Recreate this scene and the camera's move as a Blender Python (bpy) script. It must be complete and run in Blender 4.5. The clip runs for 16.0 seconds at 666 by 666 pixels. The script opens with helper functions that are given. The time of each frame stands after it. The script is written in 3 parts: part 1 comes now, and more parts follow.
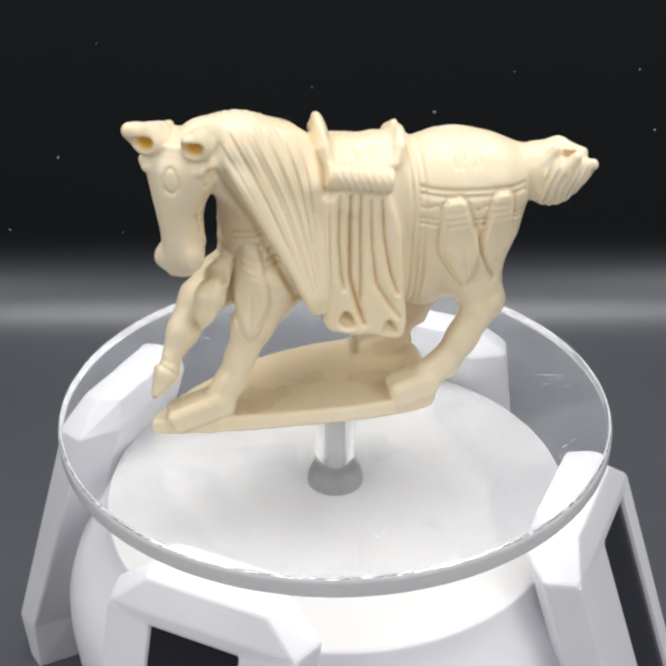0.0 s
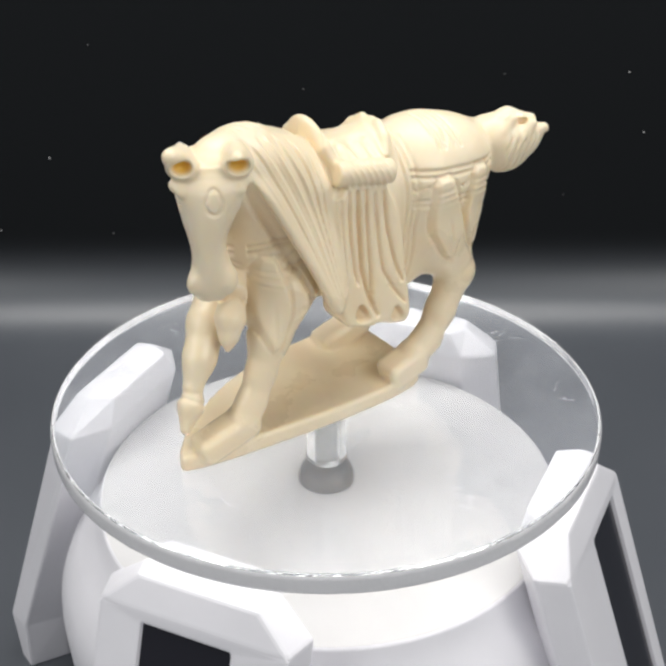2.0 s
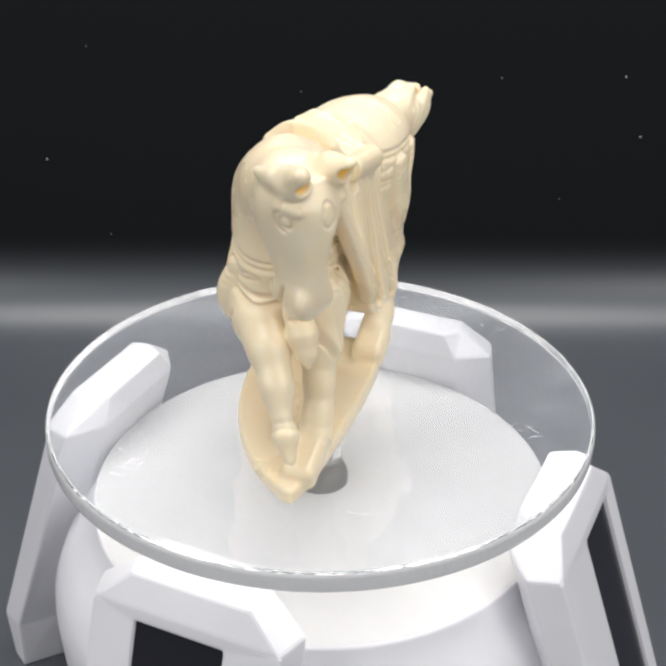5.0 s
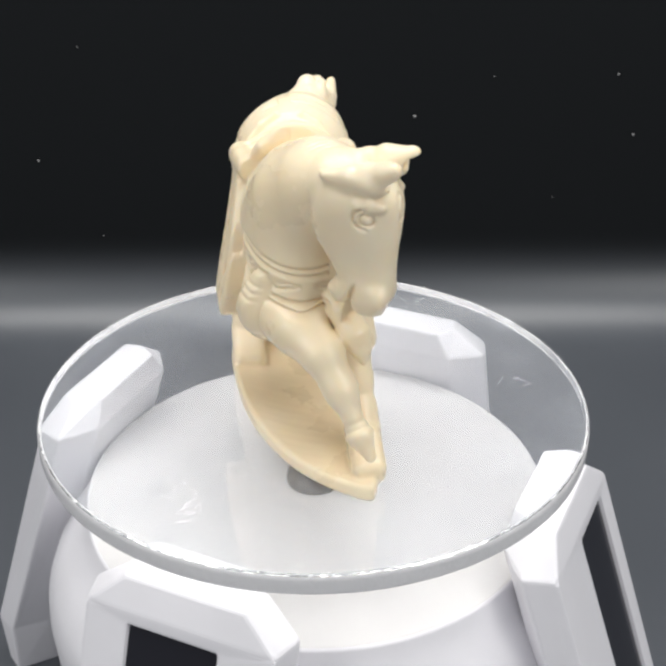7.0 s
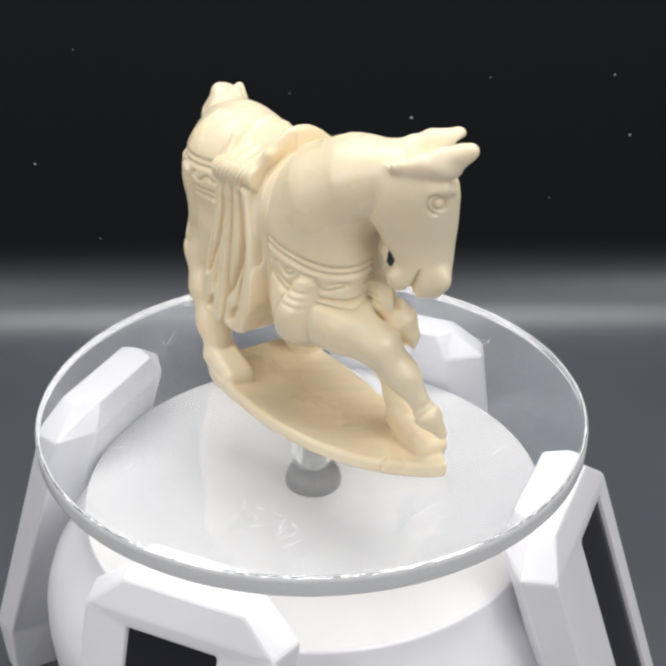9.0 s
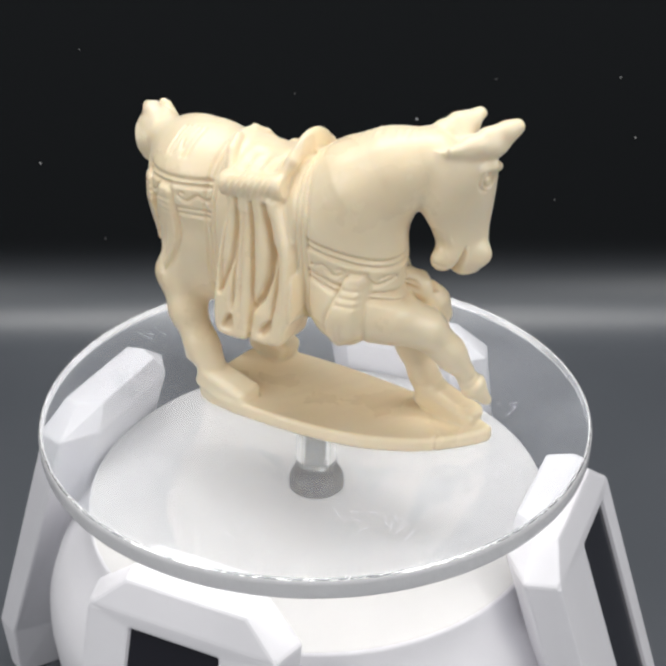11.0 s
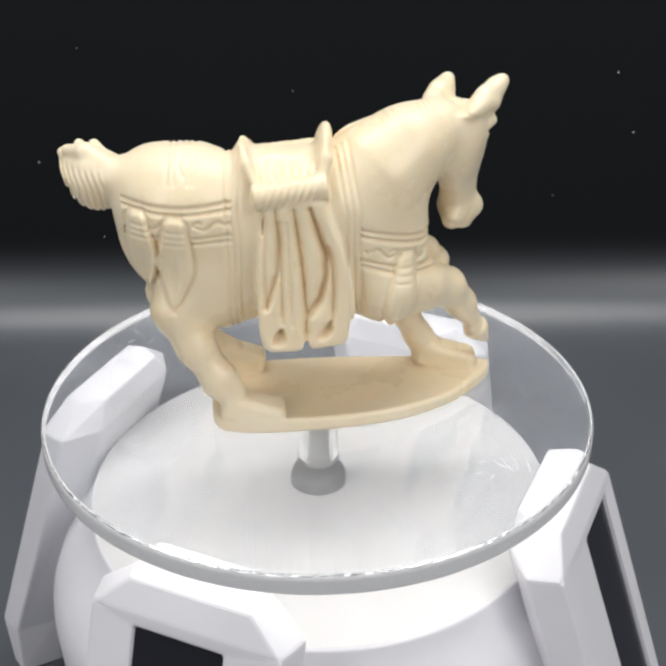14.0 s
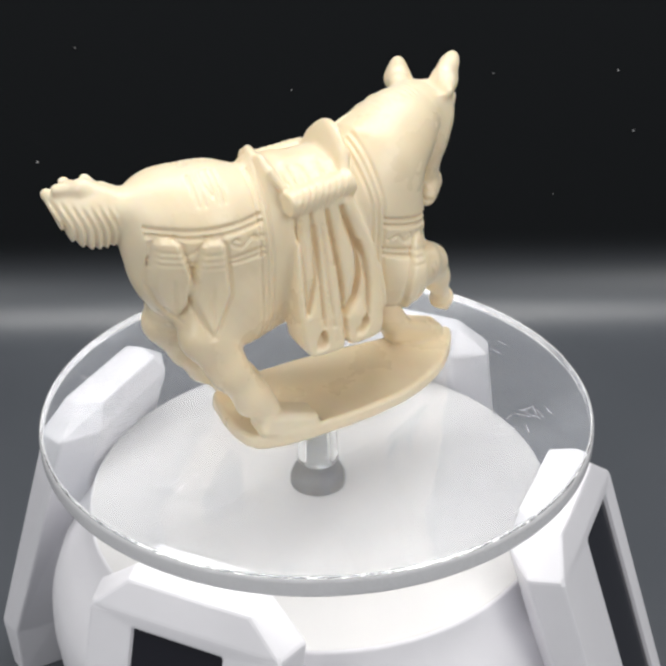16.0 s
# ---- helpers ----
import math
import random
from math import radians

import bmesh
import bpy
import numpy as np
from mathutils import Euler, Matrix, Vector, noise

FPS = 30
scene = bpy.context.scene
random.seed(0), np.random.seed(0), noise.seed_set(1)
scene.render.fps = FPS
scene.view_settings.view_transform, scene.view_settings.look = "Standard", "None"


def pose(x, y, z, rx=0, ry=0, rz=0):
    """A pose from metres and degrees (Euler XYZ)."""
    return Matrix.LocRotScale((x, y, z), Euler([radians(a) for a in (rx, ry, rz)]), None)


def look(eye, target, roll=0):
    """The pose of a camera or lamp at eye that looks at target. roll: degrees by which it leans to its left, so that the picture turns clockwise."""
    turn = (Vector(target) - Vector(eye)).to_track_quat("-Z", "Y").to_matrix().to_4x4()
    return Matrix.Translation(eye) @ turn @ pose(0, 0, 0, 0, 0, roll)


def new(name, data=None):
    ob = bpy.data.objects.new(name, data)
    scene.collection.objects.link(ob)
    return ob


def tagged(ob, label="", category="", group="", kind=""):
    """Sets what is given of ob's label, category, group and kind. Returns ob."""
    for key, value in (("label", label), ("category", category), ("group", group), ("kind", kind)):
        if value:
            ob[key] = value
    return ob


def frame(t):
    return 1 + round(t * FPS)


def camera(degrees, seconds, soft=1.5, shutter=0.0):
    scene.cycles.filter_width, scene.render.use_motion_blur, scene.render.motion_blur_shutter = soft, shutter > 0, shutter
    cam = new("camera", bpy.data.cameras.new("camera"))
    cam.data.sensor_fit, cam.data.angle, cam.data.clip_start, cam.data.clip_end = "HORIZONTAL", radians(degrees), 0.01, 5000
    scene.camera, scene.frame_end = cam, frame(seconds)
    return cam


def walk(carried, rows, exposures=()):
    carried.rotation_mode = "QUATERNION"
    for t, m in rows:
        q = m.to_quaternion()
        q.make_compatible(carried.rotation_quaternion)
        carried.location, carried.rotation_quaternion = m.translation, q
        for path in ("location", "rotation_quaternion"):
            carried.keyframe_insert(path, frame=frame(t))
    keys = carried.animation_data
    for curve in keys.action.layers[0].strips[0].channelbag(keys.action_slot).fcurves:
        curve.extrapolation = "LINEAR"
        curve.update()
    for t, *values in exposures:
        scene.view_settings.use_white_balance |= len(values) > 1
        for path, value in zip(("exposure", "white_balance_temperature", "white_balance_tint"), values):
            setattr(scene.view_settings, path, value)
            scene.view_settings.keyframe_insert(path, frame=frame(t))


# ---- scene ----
cam = camera(31.266, 16.0, 3.1)
walk(cam, [
    (0, look((-0.00000, -0.18629, 0.19794), (0.00010, 0.00483, 0.08897), -0.274)),
    (0.5, look((-0.00026, -0.18654, 0.19779), (0.00013, 0.00468, 0.08900), -0.325)),
    (1, look((-0.00035, -0.18674, 0.19771), (0.00047, 0.00448, 0.08892), -0.202)),
    (1.5, look((-0.00035, -0.18710, 0.19777), (0.00102, 0.00412, 0.08899), -0.053)),
    (2, look((-0.00034, -0.18761, 0.19781), (0.00165, 0.00378, 0.08935), 0.077)),
    (2.5, look((-0.00025, -0.18787, 0.19774), (0.00187, 0.00369, 0.08956), 0.156)),
    (3, look((-0.00012, -0.18783, 0.19759), (0.00226, 0.00378, 0.08952), 0.202)),
    (3.5, look((0.00003, -0.18792, 0.19745), (0.00241, 0.00380, 0.08957), 0.262)),
    (4, look((0.00013, -0.18828, 0.19730), (0.00244, 0.00356, 0.08963), 0.313)),
    (4.2, look((0.00006, -0.18882, 0.19715), (0.00244, 0.00318, 0.08977), 0.522)),
    (6.3, look((0.00057, -0.18773, 0.19735), (0.00361, 0.00389, 0.08931), 0.225)),
    (6.5, look((0.00062, -0.18766, 0.19705), (0.00373, 0.00412, 0.08930), 0.141)),
    (7, look((0.00066, -0.18771, 0.19693), (0.00394, 0.00411, 0.08926), 0.194)),
    (7.5, look((0.00065, -0.18777, 0.19688), (0.00412, 0.00414, 0.08938), 0.251)),
    (8, look((0.00055, -0.18776, 0.19679), (0.00498, 0.00417, 0.08934), 0.282)),
    (8.5, look((0.00051, -0.18772, 0.19667), (0.00492, 0.00429, 0.08937), 0.253)),
    (9, look((0.00048, -0.18750, 0.19659), (0.00431, 0.00454, 0.08934), -0.008)),
    (9.2, look((0.00039, -0.18722, 0.19651), (0.00374, 0.00490, 0.08937), -0.920)),
    (11.3, look((0.00057, -0.18736, 0.19709), (0.00357, 0.00461, 0.08966), 0.286)),
    (11.5, look((0.00041, -0.18740, 0.19716), (0.00358, 0.00447, 0.08957), -0.007)),
    (12, look((0.00028, -0.18741, 0.19718), (0.00369, 0.00440, 0.08949), -0.041)),
    (12.5, look((0.00025, -0.18752, 0.19717), (0.00353, 0.00435, 0.08958), -0.050)),
    (13, look((0.00016, -0.18772, 0.19718), (0.00349, 0.00414, 0.08957), -0.047)),
    (13.5, look((-0.00000, -0.18778, 0.19718), (0.00337, 0.00406, 0.08955), -0.064)),
    (14, look((-0.00011, -0.18760, 0.19713), (0.00334, 0.00413, 0.08930), -0.120)),
    (14.5, look((-0.00014, -0.18750, 0.19704), (0.00330, 0.00422, 0.08919), -0.181)),
    (15, look((-0.00011, -0.18743, 0.19691), (0.00334, 0.00432, 0.08912), -0.111)),
    (15.5, look((0.00003, -0.18711, 0.19677), (0.00339, 0.00465, 0.08898), -0.111)),
    (16, look((0.00021, -0.18657, 0.19675), (0.00352, 0.00508, 0.08876), -0.333)),
], [(0, 0.0), (1.5, 0.02), (3, 0.07), (4.2, 0.1), (6.3, 0.13), (7.5, 0.12), (8.5, 0.07), (9.2, 0.04), (11.3, 0.0), (16, 0.0)])

# ---- light ----
world = bpy.data.worlds.new("room_light")
scene.world = world
world.use_nodes = True
world.node_tree.nodes["Background"].inputs[0].default_value = (0.93, 0.96, 1.0, 1)
world.node_tree.nodes["Background"].inputs[1].default_value = 0.35
scene.view_settings.exposure = 0.0


def area_lamp(name, m, w, h, watts, colour):
    data = bpy.data.lights.new(name, "AREA")
    data.shape, data.size, data.size_y, data.energy, data.color = "RECTANGLE", w, h, watts, colour
    ob = new(name, data)
    ob.matrix_world = m
    return ob


area_lamp("overhead_softbox", look((0.0, 0.07, 0.54), (0, 0.06, 0)), 0.60, 0.20, 1.95, (1.0, 0.985, 0.96))
area_lamp("front_left_softbox", look((-0.42, -0.30, 0.38), (0, 0, 0.08)), 0.30, 0.30, 0.88, (1.0, 0.985, 0.96))
area_lamp("front_right_softbox", look((0.36, -0.34, 0.40), (0, 0, 0.08)), 0.30, 0.30, 1.05, (1.0, 0.985, 0.96))


# ---- materials ----
def material(name, colour, rough=0.5, metal=0.0):
    m = bpy.data.materials.new(name)
    m.use_nodes = True
    b = m.node_tree.nodes["Principled BSDF"]
    b.inputs["Base Color"].default_value = (*colour, 1)
    b.inputs["Roughness"].default_value = rough
    b.inputs["Metallic"].default_value = metal
    return m, m.node_tree, b


def noise_node(nt, scale, detail=4.0, rough=0.55):
    co = nt.nodes.new("ShaderNodeTexCoord")
    n = nt.nodes.new("ShaderNodeTexNoise")
    n.inputs["Scale"].default_value, n.inputs["Detail"].default_value, n.inputs["Roughness"].default_value = scale, detail, rough
    nt.links.new(co.outputs["Object"], n.inputs["Vector"])
    return n


def ramp(nt, src, stops):
    r = nt.nodes.new("ShaderNodeValToRGB")
    els = r.color_ramp.elements
    while len(els) < len(stops):
        els.new(0.5)
    for e, (p, c) in zip(els, stops):
        e.position, e.color = p, (*c, 1)
    nt.links.new(src, r.inputs["Fac"])
    return r


def bump(nt, b, src, strength, dist):
    n = nt.nodes.new("ShaderNodeBump")
    n.inputs["Strength"].default_value, n.inputs["Distance"].default_value = strength, dist
    nt.links.new(src, n.inputs["Height"])
    nt.links.new(n.outputs["Normal"], b.inputs["Normal"])


def ivory_material():
    m, nt, b = material("carved_ivory", (0.78, 0.66, 0.47), 0.42)
    n1 = noise_node(nt, 55, 5)
    r = ramp(nt, n1.outputs["Fac"], [(0.3, (0.915, 0.762, 0.52)), (0.6, (0.938, 0.80, 0.582)), (0.8, (0.955, 0.845, 0.66))])
    # brown tint in the carved lines, stronger where they are cut deeper
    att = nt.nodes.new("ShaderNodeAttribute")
    att.attribute_name = "groove_tint"
    breakup = noise_node(nt, 140, 4)
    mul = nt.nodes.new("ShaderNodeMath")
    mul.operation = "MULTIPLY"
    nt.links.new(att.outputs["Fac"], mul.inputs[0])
    nt.links.new(ramp(nt, breakup.outputs["Fac"], [(0.3, (0.25,) * 3), (0.7, (0.85,) * 3)]).outputs["Color"], mul.inputs[1])
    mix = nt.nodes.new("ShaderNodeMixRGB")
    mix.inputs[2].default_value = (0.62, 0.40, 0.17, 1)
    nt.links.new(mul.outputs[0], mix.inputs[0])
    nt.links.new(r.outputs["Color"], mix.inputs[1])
    # yellow in the hollow of each ear
    ear = nt.nodes.new("ShaderNodeAttribute")
    ear.attribute_name = "ear_yellow"
    tint = nt.nodes.new("ShaderNodeMixRGB")
    tint.inputs[2].default_value = (0.90, 0.56, 0.08, 1)
    nt.links.new(ear.outputs["Fac"], tint.inputs[0])
    nt.links.new(mix.outputs[0], tint.inputs[1])
    nt.links.new(tint.outputs[0], b.inputs["Base Color"])
    n2 = noise_node(nt, 900, 3)
    bump(nt, b, n2.outputs["Fac"], 0.05, 0.0002)
    rr = ramp(nt, n1.outputs["Fac"], [(0.3, (0.24,) * 3), (0.7, (0.36,) * 3)])
    nt.links.new(rr.outputs["Color"], b.inputs["Roughness"])
    b.inputs["Subsurface Weight"].default_value = 0.28
    b.inputs["Subsurface Radius"].default_value = (1.0, 0.78, 0.5)
    b.inputs["Subsurface Scale"].default_value = 0.0013
    return m


def plastic_material(name, colour, rough):
    m, nt, b = material(name, colour, rough)
    n = noise_node(nt, 40, 4)
    lo, hi = [c * 0.97 for c in colour], [min(c * 1.02, 0.9) for c in colour]
    nt.links.new(ramp(nt, n.outputs["Fac"], [(0.35, lo), (0.65, hi)]).outputs["Color"], b.inputs["Base Color"])
    n2 = noise_node(nt, 600, 2)
    bump(nt, b, n2.outputs["Fac"], 0.05, 0.0002)
    return m


def glass_material(name, colour, rough=0.0, ior=1.49):
    m, nt, b = material(name, colour, rough)
    b.inputs["Transmission Weight"].default_value = 1.0
    b.inputs["IOR"].default_value = ior
    return m


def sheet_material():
    """Background sheet, blue-grey where flat; the shade on its upright part is painted black."""
    m, nt, b = material("sheet_with_painted_shade", (0.1, 0.1, 0.1), 0.4)
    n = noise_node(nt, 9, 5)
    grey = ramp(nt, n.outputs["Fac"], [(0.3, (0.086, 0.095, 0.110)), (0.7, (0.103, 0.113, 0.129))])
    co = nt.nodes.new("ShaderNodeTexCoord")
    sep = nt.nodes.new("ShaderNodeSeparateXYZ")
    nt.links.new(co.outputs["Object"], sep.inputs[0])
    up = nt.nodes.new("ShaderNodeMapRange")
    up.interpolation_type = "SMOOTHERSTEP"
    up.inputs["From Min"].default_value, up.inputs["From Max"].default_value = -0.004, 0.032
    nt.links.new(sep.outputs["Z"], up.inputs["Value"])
    # colour fades to black with height, imitating light falling off the upright part
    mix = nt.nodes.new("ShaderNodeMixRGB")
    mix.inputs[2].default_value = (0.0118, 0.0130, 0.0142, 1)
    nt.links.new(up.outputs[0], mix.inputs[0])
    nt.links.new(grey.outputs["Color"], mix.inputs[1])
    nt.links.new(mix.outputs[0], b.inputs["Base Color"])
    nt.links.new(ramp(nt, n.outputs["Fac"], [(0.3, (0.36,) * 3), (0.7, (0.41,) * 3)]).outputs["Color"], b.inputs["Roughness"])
    # gloss fades along with the painted shade
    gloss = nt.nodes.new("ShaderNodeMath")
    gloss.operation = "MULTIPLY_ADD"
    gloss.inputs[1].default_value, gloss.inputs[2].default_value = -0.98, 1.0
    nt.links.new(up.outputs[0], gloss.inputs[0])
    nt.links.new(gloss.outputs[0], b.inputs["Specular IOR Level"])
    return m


def hazy_acrylic():
    """Clear acrylic with a thin film of dust and fine scratches."""
    m, nt, b = material("clear_acrylic_disc", (0.97, 0.98, 0.985), 0.0)
    b.inputs["Transmission Weight"].default_value, b.inputs["IOR"].default_value = 1.0, 1.49
    out = nt.nodes["Material Output"]
    film = nt.nodes.new("ShaderNodeBsdfDiffuse")
    film.inputs["Color"].default_value = (0.78, 0.81, 0.87, 1)
    mix = nt.nodes.new("ShaderNodeMixShader")
    n = noise_node(nt, 70, 8, 0.7)
    co = nt.nodes.new("ShaderNodeTexCoord")
    st = nt.nodes.new("ShaderNodeMapping")
    st.inputs["Scale"].default_value = (160, 420, 1)
    st.inputs["Rotation"].default_value = (0, 0, 0.5)
    nt.links.new(co.outputs["Object"], st.inputs["Vector"])
    s = nt.nodes.new("ShaderNodeTexNoise")
    s.inputs["Scale"].default_value, s.inputs["Detail"].default_value = 3.0, 3.0
    nt.links.new(st.outputs["Vector"], s.inputs["Vector"])
    r1 = ramp(nt, n.outputs["Fac"], [(0.35, (0.085,) * 3), (0.58, (0.12,) * 3), (0.75, (0.26,) * 3)])
    r2 = ramp(nt, s.outputs["Fac"], [(0.6, (0.0,) * 3), (0.7, (0.16,) * 3)])
    add = nt.nodes.new("ShaderNodeMath")
    add.operation = "ADD"
    nt.links.new(r1.outputs["Color"], add.inputs[0])
    patch = noise_node(nt, 38, 2)
    where = nt.nodes.new("ShaderNodeMath")
    where.operation = "MULTIPLY"
    nt.links.new(r2.outputs["Color"], where.inputs[0])
    nt.links.new(ramp(nt, patch.outputs["Fac"], [(0.52, (0.0,) * 3), (0.66, (1.0,) * 3)]).outputs["Color"], where.inputs[1])
    nt.links.new(where.outputs[0], add.inputs[1])
    nt.links.new(add.outputs[0], mix.inputs[0])
    nt.links.new(b.outputs[0], mix.inputs[1])
    nt.links.new(film.outputs[0], mix.inputs[2])
    nt.links.new(mix.outputs[0], out.inputs["Surface"])
    return m


def frosted_edge():
    m, nt, b = material("satin_acrylic_edge", (0.75, 0.75, 0.765), 0.16)
    b.inputs["Transmission Weight"].default_value, b.inputs["IOR"].default_value = 0.25, 1.49
    n = noise_node(nt, 420, 4)
    bump(nt, b, n.outputs["Fac"], 0.4, 0.0004)
    return m


def worn_steel():
    m, nt, b = material("worn_steel", (0.075, 0.075, 0.08), 0.3, 1.0)
    n = noise_node(nt, 500, 5, 0.7)
    bump(nt, b, n.outputs["Fac"], 0.5, 0.0005)
    nt.links.new(ramp(nt, n.outputs["Fac"], [(0.35, (0.05, 0.05, 0.054)), (0.7, (0.13, 0.13, 0.135))]).outputs["Color"], b.inputs["Base Color"])
    return m


IVORY = ivory_material()
WHITE = plastic_material("white_gloss_plastic", (0.80, 0.79, 0.825), 0.38)
PLATE = plastic_material("white_satin_plastic", (0.635, 0.627, 0.625), 0.5)
CLEAR = glass_material("clear_acrylic", (0.97, 0.98, 0.98))
DISC_CLEAR = hazy_acrylic()
EDGE = frosted_edge()
PANEL = plastic_material("solar_cell_black", (0.012, 0.012, 0.018), 0.2)
CHROME = material("polished_chrome", (0.42, 0.43, 0.44), 0.16, 1.0)[0]
STEEL = worn_steel()
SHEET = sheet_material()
DUST = material("pale_dust", (0.3, 0.3, 0.3), 0.8)[0]


# ---- mesh helpers ----
def mesh_object(name, bm, mat, smooth=False):
    me = bpy.data.meshes.new(name)
    bm.to_mesh(me)
    bm.free()
    me.materials.append(mat)
    if smooth:
        for p in me.polygons:
            p.use_smooth = True
        me.set_sharp_from_angle(angle=radians(38))
    return new(name, me)


def part(name, bm, mat, parent, label="", smooth=False):
    ob = mesh_object(name, bm, mat, smooth)
    ob.parent = parent
    return tagged(ob, label)


def lathe(profile, steps=96):
    """A closed profile of (radius, z) turned round z."""
    bm = bmesh.new()
    rings = []
    for r, z in profile:
        if r < 1e-6:
            rings.append([bm.verts.new((0, 0, z))])
        else:
            rings.append([bm.verts.new((r * math.cos(2 * math.pi * i / steps), r * math.sin(2 * math.pi * i / steps), z)) for i in range(steps)])
    for a, b in zip(rings, rings[1:]):
        for i in range(steps):
            j = (i + 1) % steps
            if len(a) == 1 and len(b) == 1:
                continue
            if len(a) == 1:
                bm.faces.new((a[0], b[j], b[i]))
            elif len(b) == 1:
                bm.faces.new((a[i], a[j], b[0]))
            else:
                bm.faces.new((a[i], a[j], b[j], b[i]))
    bmesh.ops.recalc_face_normals(bm, faces=bm.faces)
    return bm


def prism(loops):
    """Stacked loops of equal length, skinned and capped."""
    bm = bmesh.new()
    rings = [[bm.verts.new(p) for p in loop] for loop in loops]
    n = len(rings[0])
    for a, b in zip(rings, rings[1:]):
        for i in range(n):
            bm.faces.new((a[i], a[(i + 1) % n], b[(i + 1) % n], b[i]))
    bm.faces.new(rings[0][::-1])
    bm.faces.new(rings[-1])
    bmesh.ops.recalc_face_normals(bm, faces=bm.faces)
    return bm


def bevelled(bm, width, segments=2):
    bmesh.ops.bevel(bm, geom=bm.edges[:], offset=width, segments=segments, profile=0.6, affect="EDGES", clamp_overlap=True)
    return bm


# ---- dark table sheet that sweeps up behind, its upright part painted into shade ----
DISC_Z = 0.078
BEND_Y, BEND_R = 0.150, 0.028


def wall_y(z):
    """How far back the standing part of the sheet is at height z."""
    return 0.1778 + (z - 0.0251) / 9


def table_sheet():
    line = [(-1.6, 0.0), (-0.4, 0.0)] + [(-0.4 + (BEND_Y + 0.4) * i / 10, 0.0) for i in range(1, 10)]
    line += [(BEND_Y + BEND_R * math.sin(a), BEND_R * (1 - math.cos(a))) for a in np.linspace(0, math.radians(84), 40)]
    line += [(wall_y(z), z) for z in np.linspace(0.03, 0.42, 14)]
    bm = bmesh.new()
    cols = np.linspace(-1.6, 1.6, 9)
    top = [[bm.verts.new((x, y, z)) for x in cols] for y, z in line]
    for a, b in zip(top, top[1:]):
        for i in range(len(cols) - 1):
            bm.faces.new((a[i], a[i + 1], b[i + 1], b[i]))
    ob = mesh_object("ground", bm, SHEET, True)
    mod = ob.modifiers.new("thickness", "SOLIDIFY")
    mod.thickness, mod.offset = 0.001, -1
    return tagged(ob, "grey satin background sheet curling up, with shade painted to black", "table top", kind="structure")


table_sheet()


# ---- turntable stand ----
def mm(*p):
    return tuple(c / 1000 for c in p)


# each leg: its direction, and the cell from and to, sideways
LEGS = ((-115, -9.2, 7.2), (-25, -1.5, 12.8), (65, -8.5, 8.5), (155, -8.5, 8.5))


def leg_parts(stand, phi, w0, w1):
    """Leaning leg: d outwards, w sideways, z from the disc's top, in mm."""
    c, s = math.cos(radians(phi)), math.sin(radians(phi))

    def at(d, w, z):
        return ((d * c - w * s) / 1000, (d * s + w * c) / 1000, DISC_Z + z / 1000)

    def ring(z, dout, wout, dside, wside, din, win):
        return [at(dout, -wout, z), at(dout, wout, z), at(dside, wside, z), at(din, win, z), at(din, -win, z), at(dside, -wside, z)]

    k = 0.35

    def face_at(w, z, out=0.0):
        return at(51.6 + k * (-13.2 - z) + out, w, z)

    loops = [ring(-78, 68.6, 17.5, 64.6, 19.8, 59, 13), ring(-66, 51.6 + k * 52.8, 17.2, 64.6, 19.6, 58.5, 13),
             ring(-13.2, 51.9, 17.1, 46.0, 18.8, 41.0, 12.2), ring(-8.0, 49.4, 10.8, 46.0, 11.6, 41.6, 9.4)]
    bm = bmesh.new()
    rings = [[bm.verts.new(p) for p in loop] for loop in loops]
    for j, (a, b) in enumerate(zip(rings, rings[1:])):
        for i in range(6):
            if not (j == 1 and i == 0):
                bm.faces.new((a[i], a[(i + 1) % 6], b[(i + 1) % 6], b[i]))
    bm.faces.new(rings[0][::-1])
    bm.faces.new(rings[-1])
    # the outer face is a frame round a deep recess
    zt, zb = -15.4, -60.0
    outer = [rings[1][0], rings[1][1], rings[2][1], rings[2][0]]
    hole = [bm.verts.new(face_at(w, z)) for w, z in ((w0, zb), (w1, zb), (w1, zt), (w0, zt))]
    floor = [bm.verts.new(face_at(w, z, -1.2)) for w, z in ((w0, zb), (w1, zb), (w1, zt - 0.4), (w0, zt - 0.4))]
    for i in range(4):
        j = (i + 1) % 4
        bm.faces.new((outer[i], outer[j], hole[j], hole[i]))
        bm.faces.new((hole[i], hole[j], floor[j], floor[i])).material_index = 1
    bm.faces.new(floor).material_index = 1
    bmesh.ops.recalc_face_normals(bm, faces=bm.faces)
    leg = part("leg", bevelled(bm, 0.0006), WHITE, stand, "white glossy plastic leg with a recessed solar cell")
    leg.data.materials.append(PANEL)
    cell = [[face_at(w, z, o) for w, z in ((w0 + 0.04, zt - 0.45), (w1 - 0.04, zt - 0.45), (w1 - 0.04, zb + 0.05), (w0 + 0.04, zb + 0.05))] for o in (-0.8, -1.15)]
    part("solar_cell", bevelled(prism(cell), 0.0001, 1), PANEL, leg, "glossy black solar cell")
    return leg


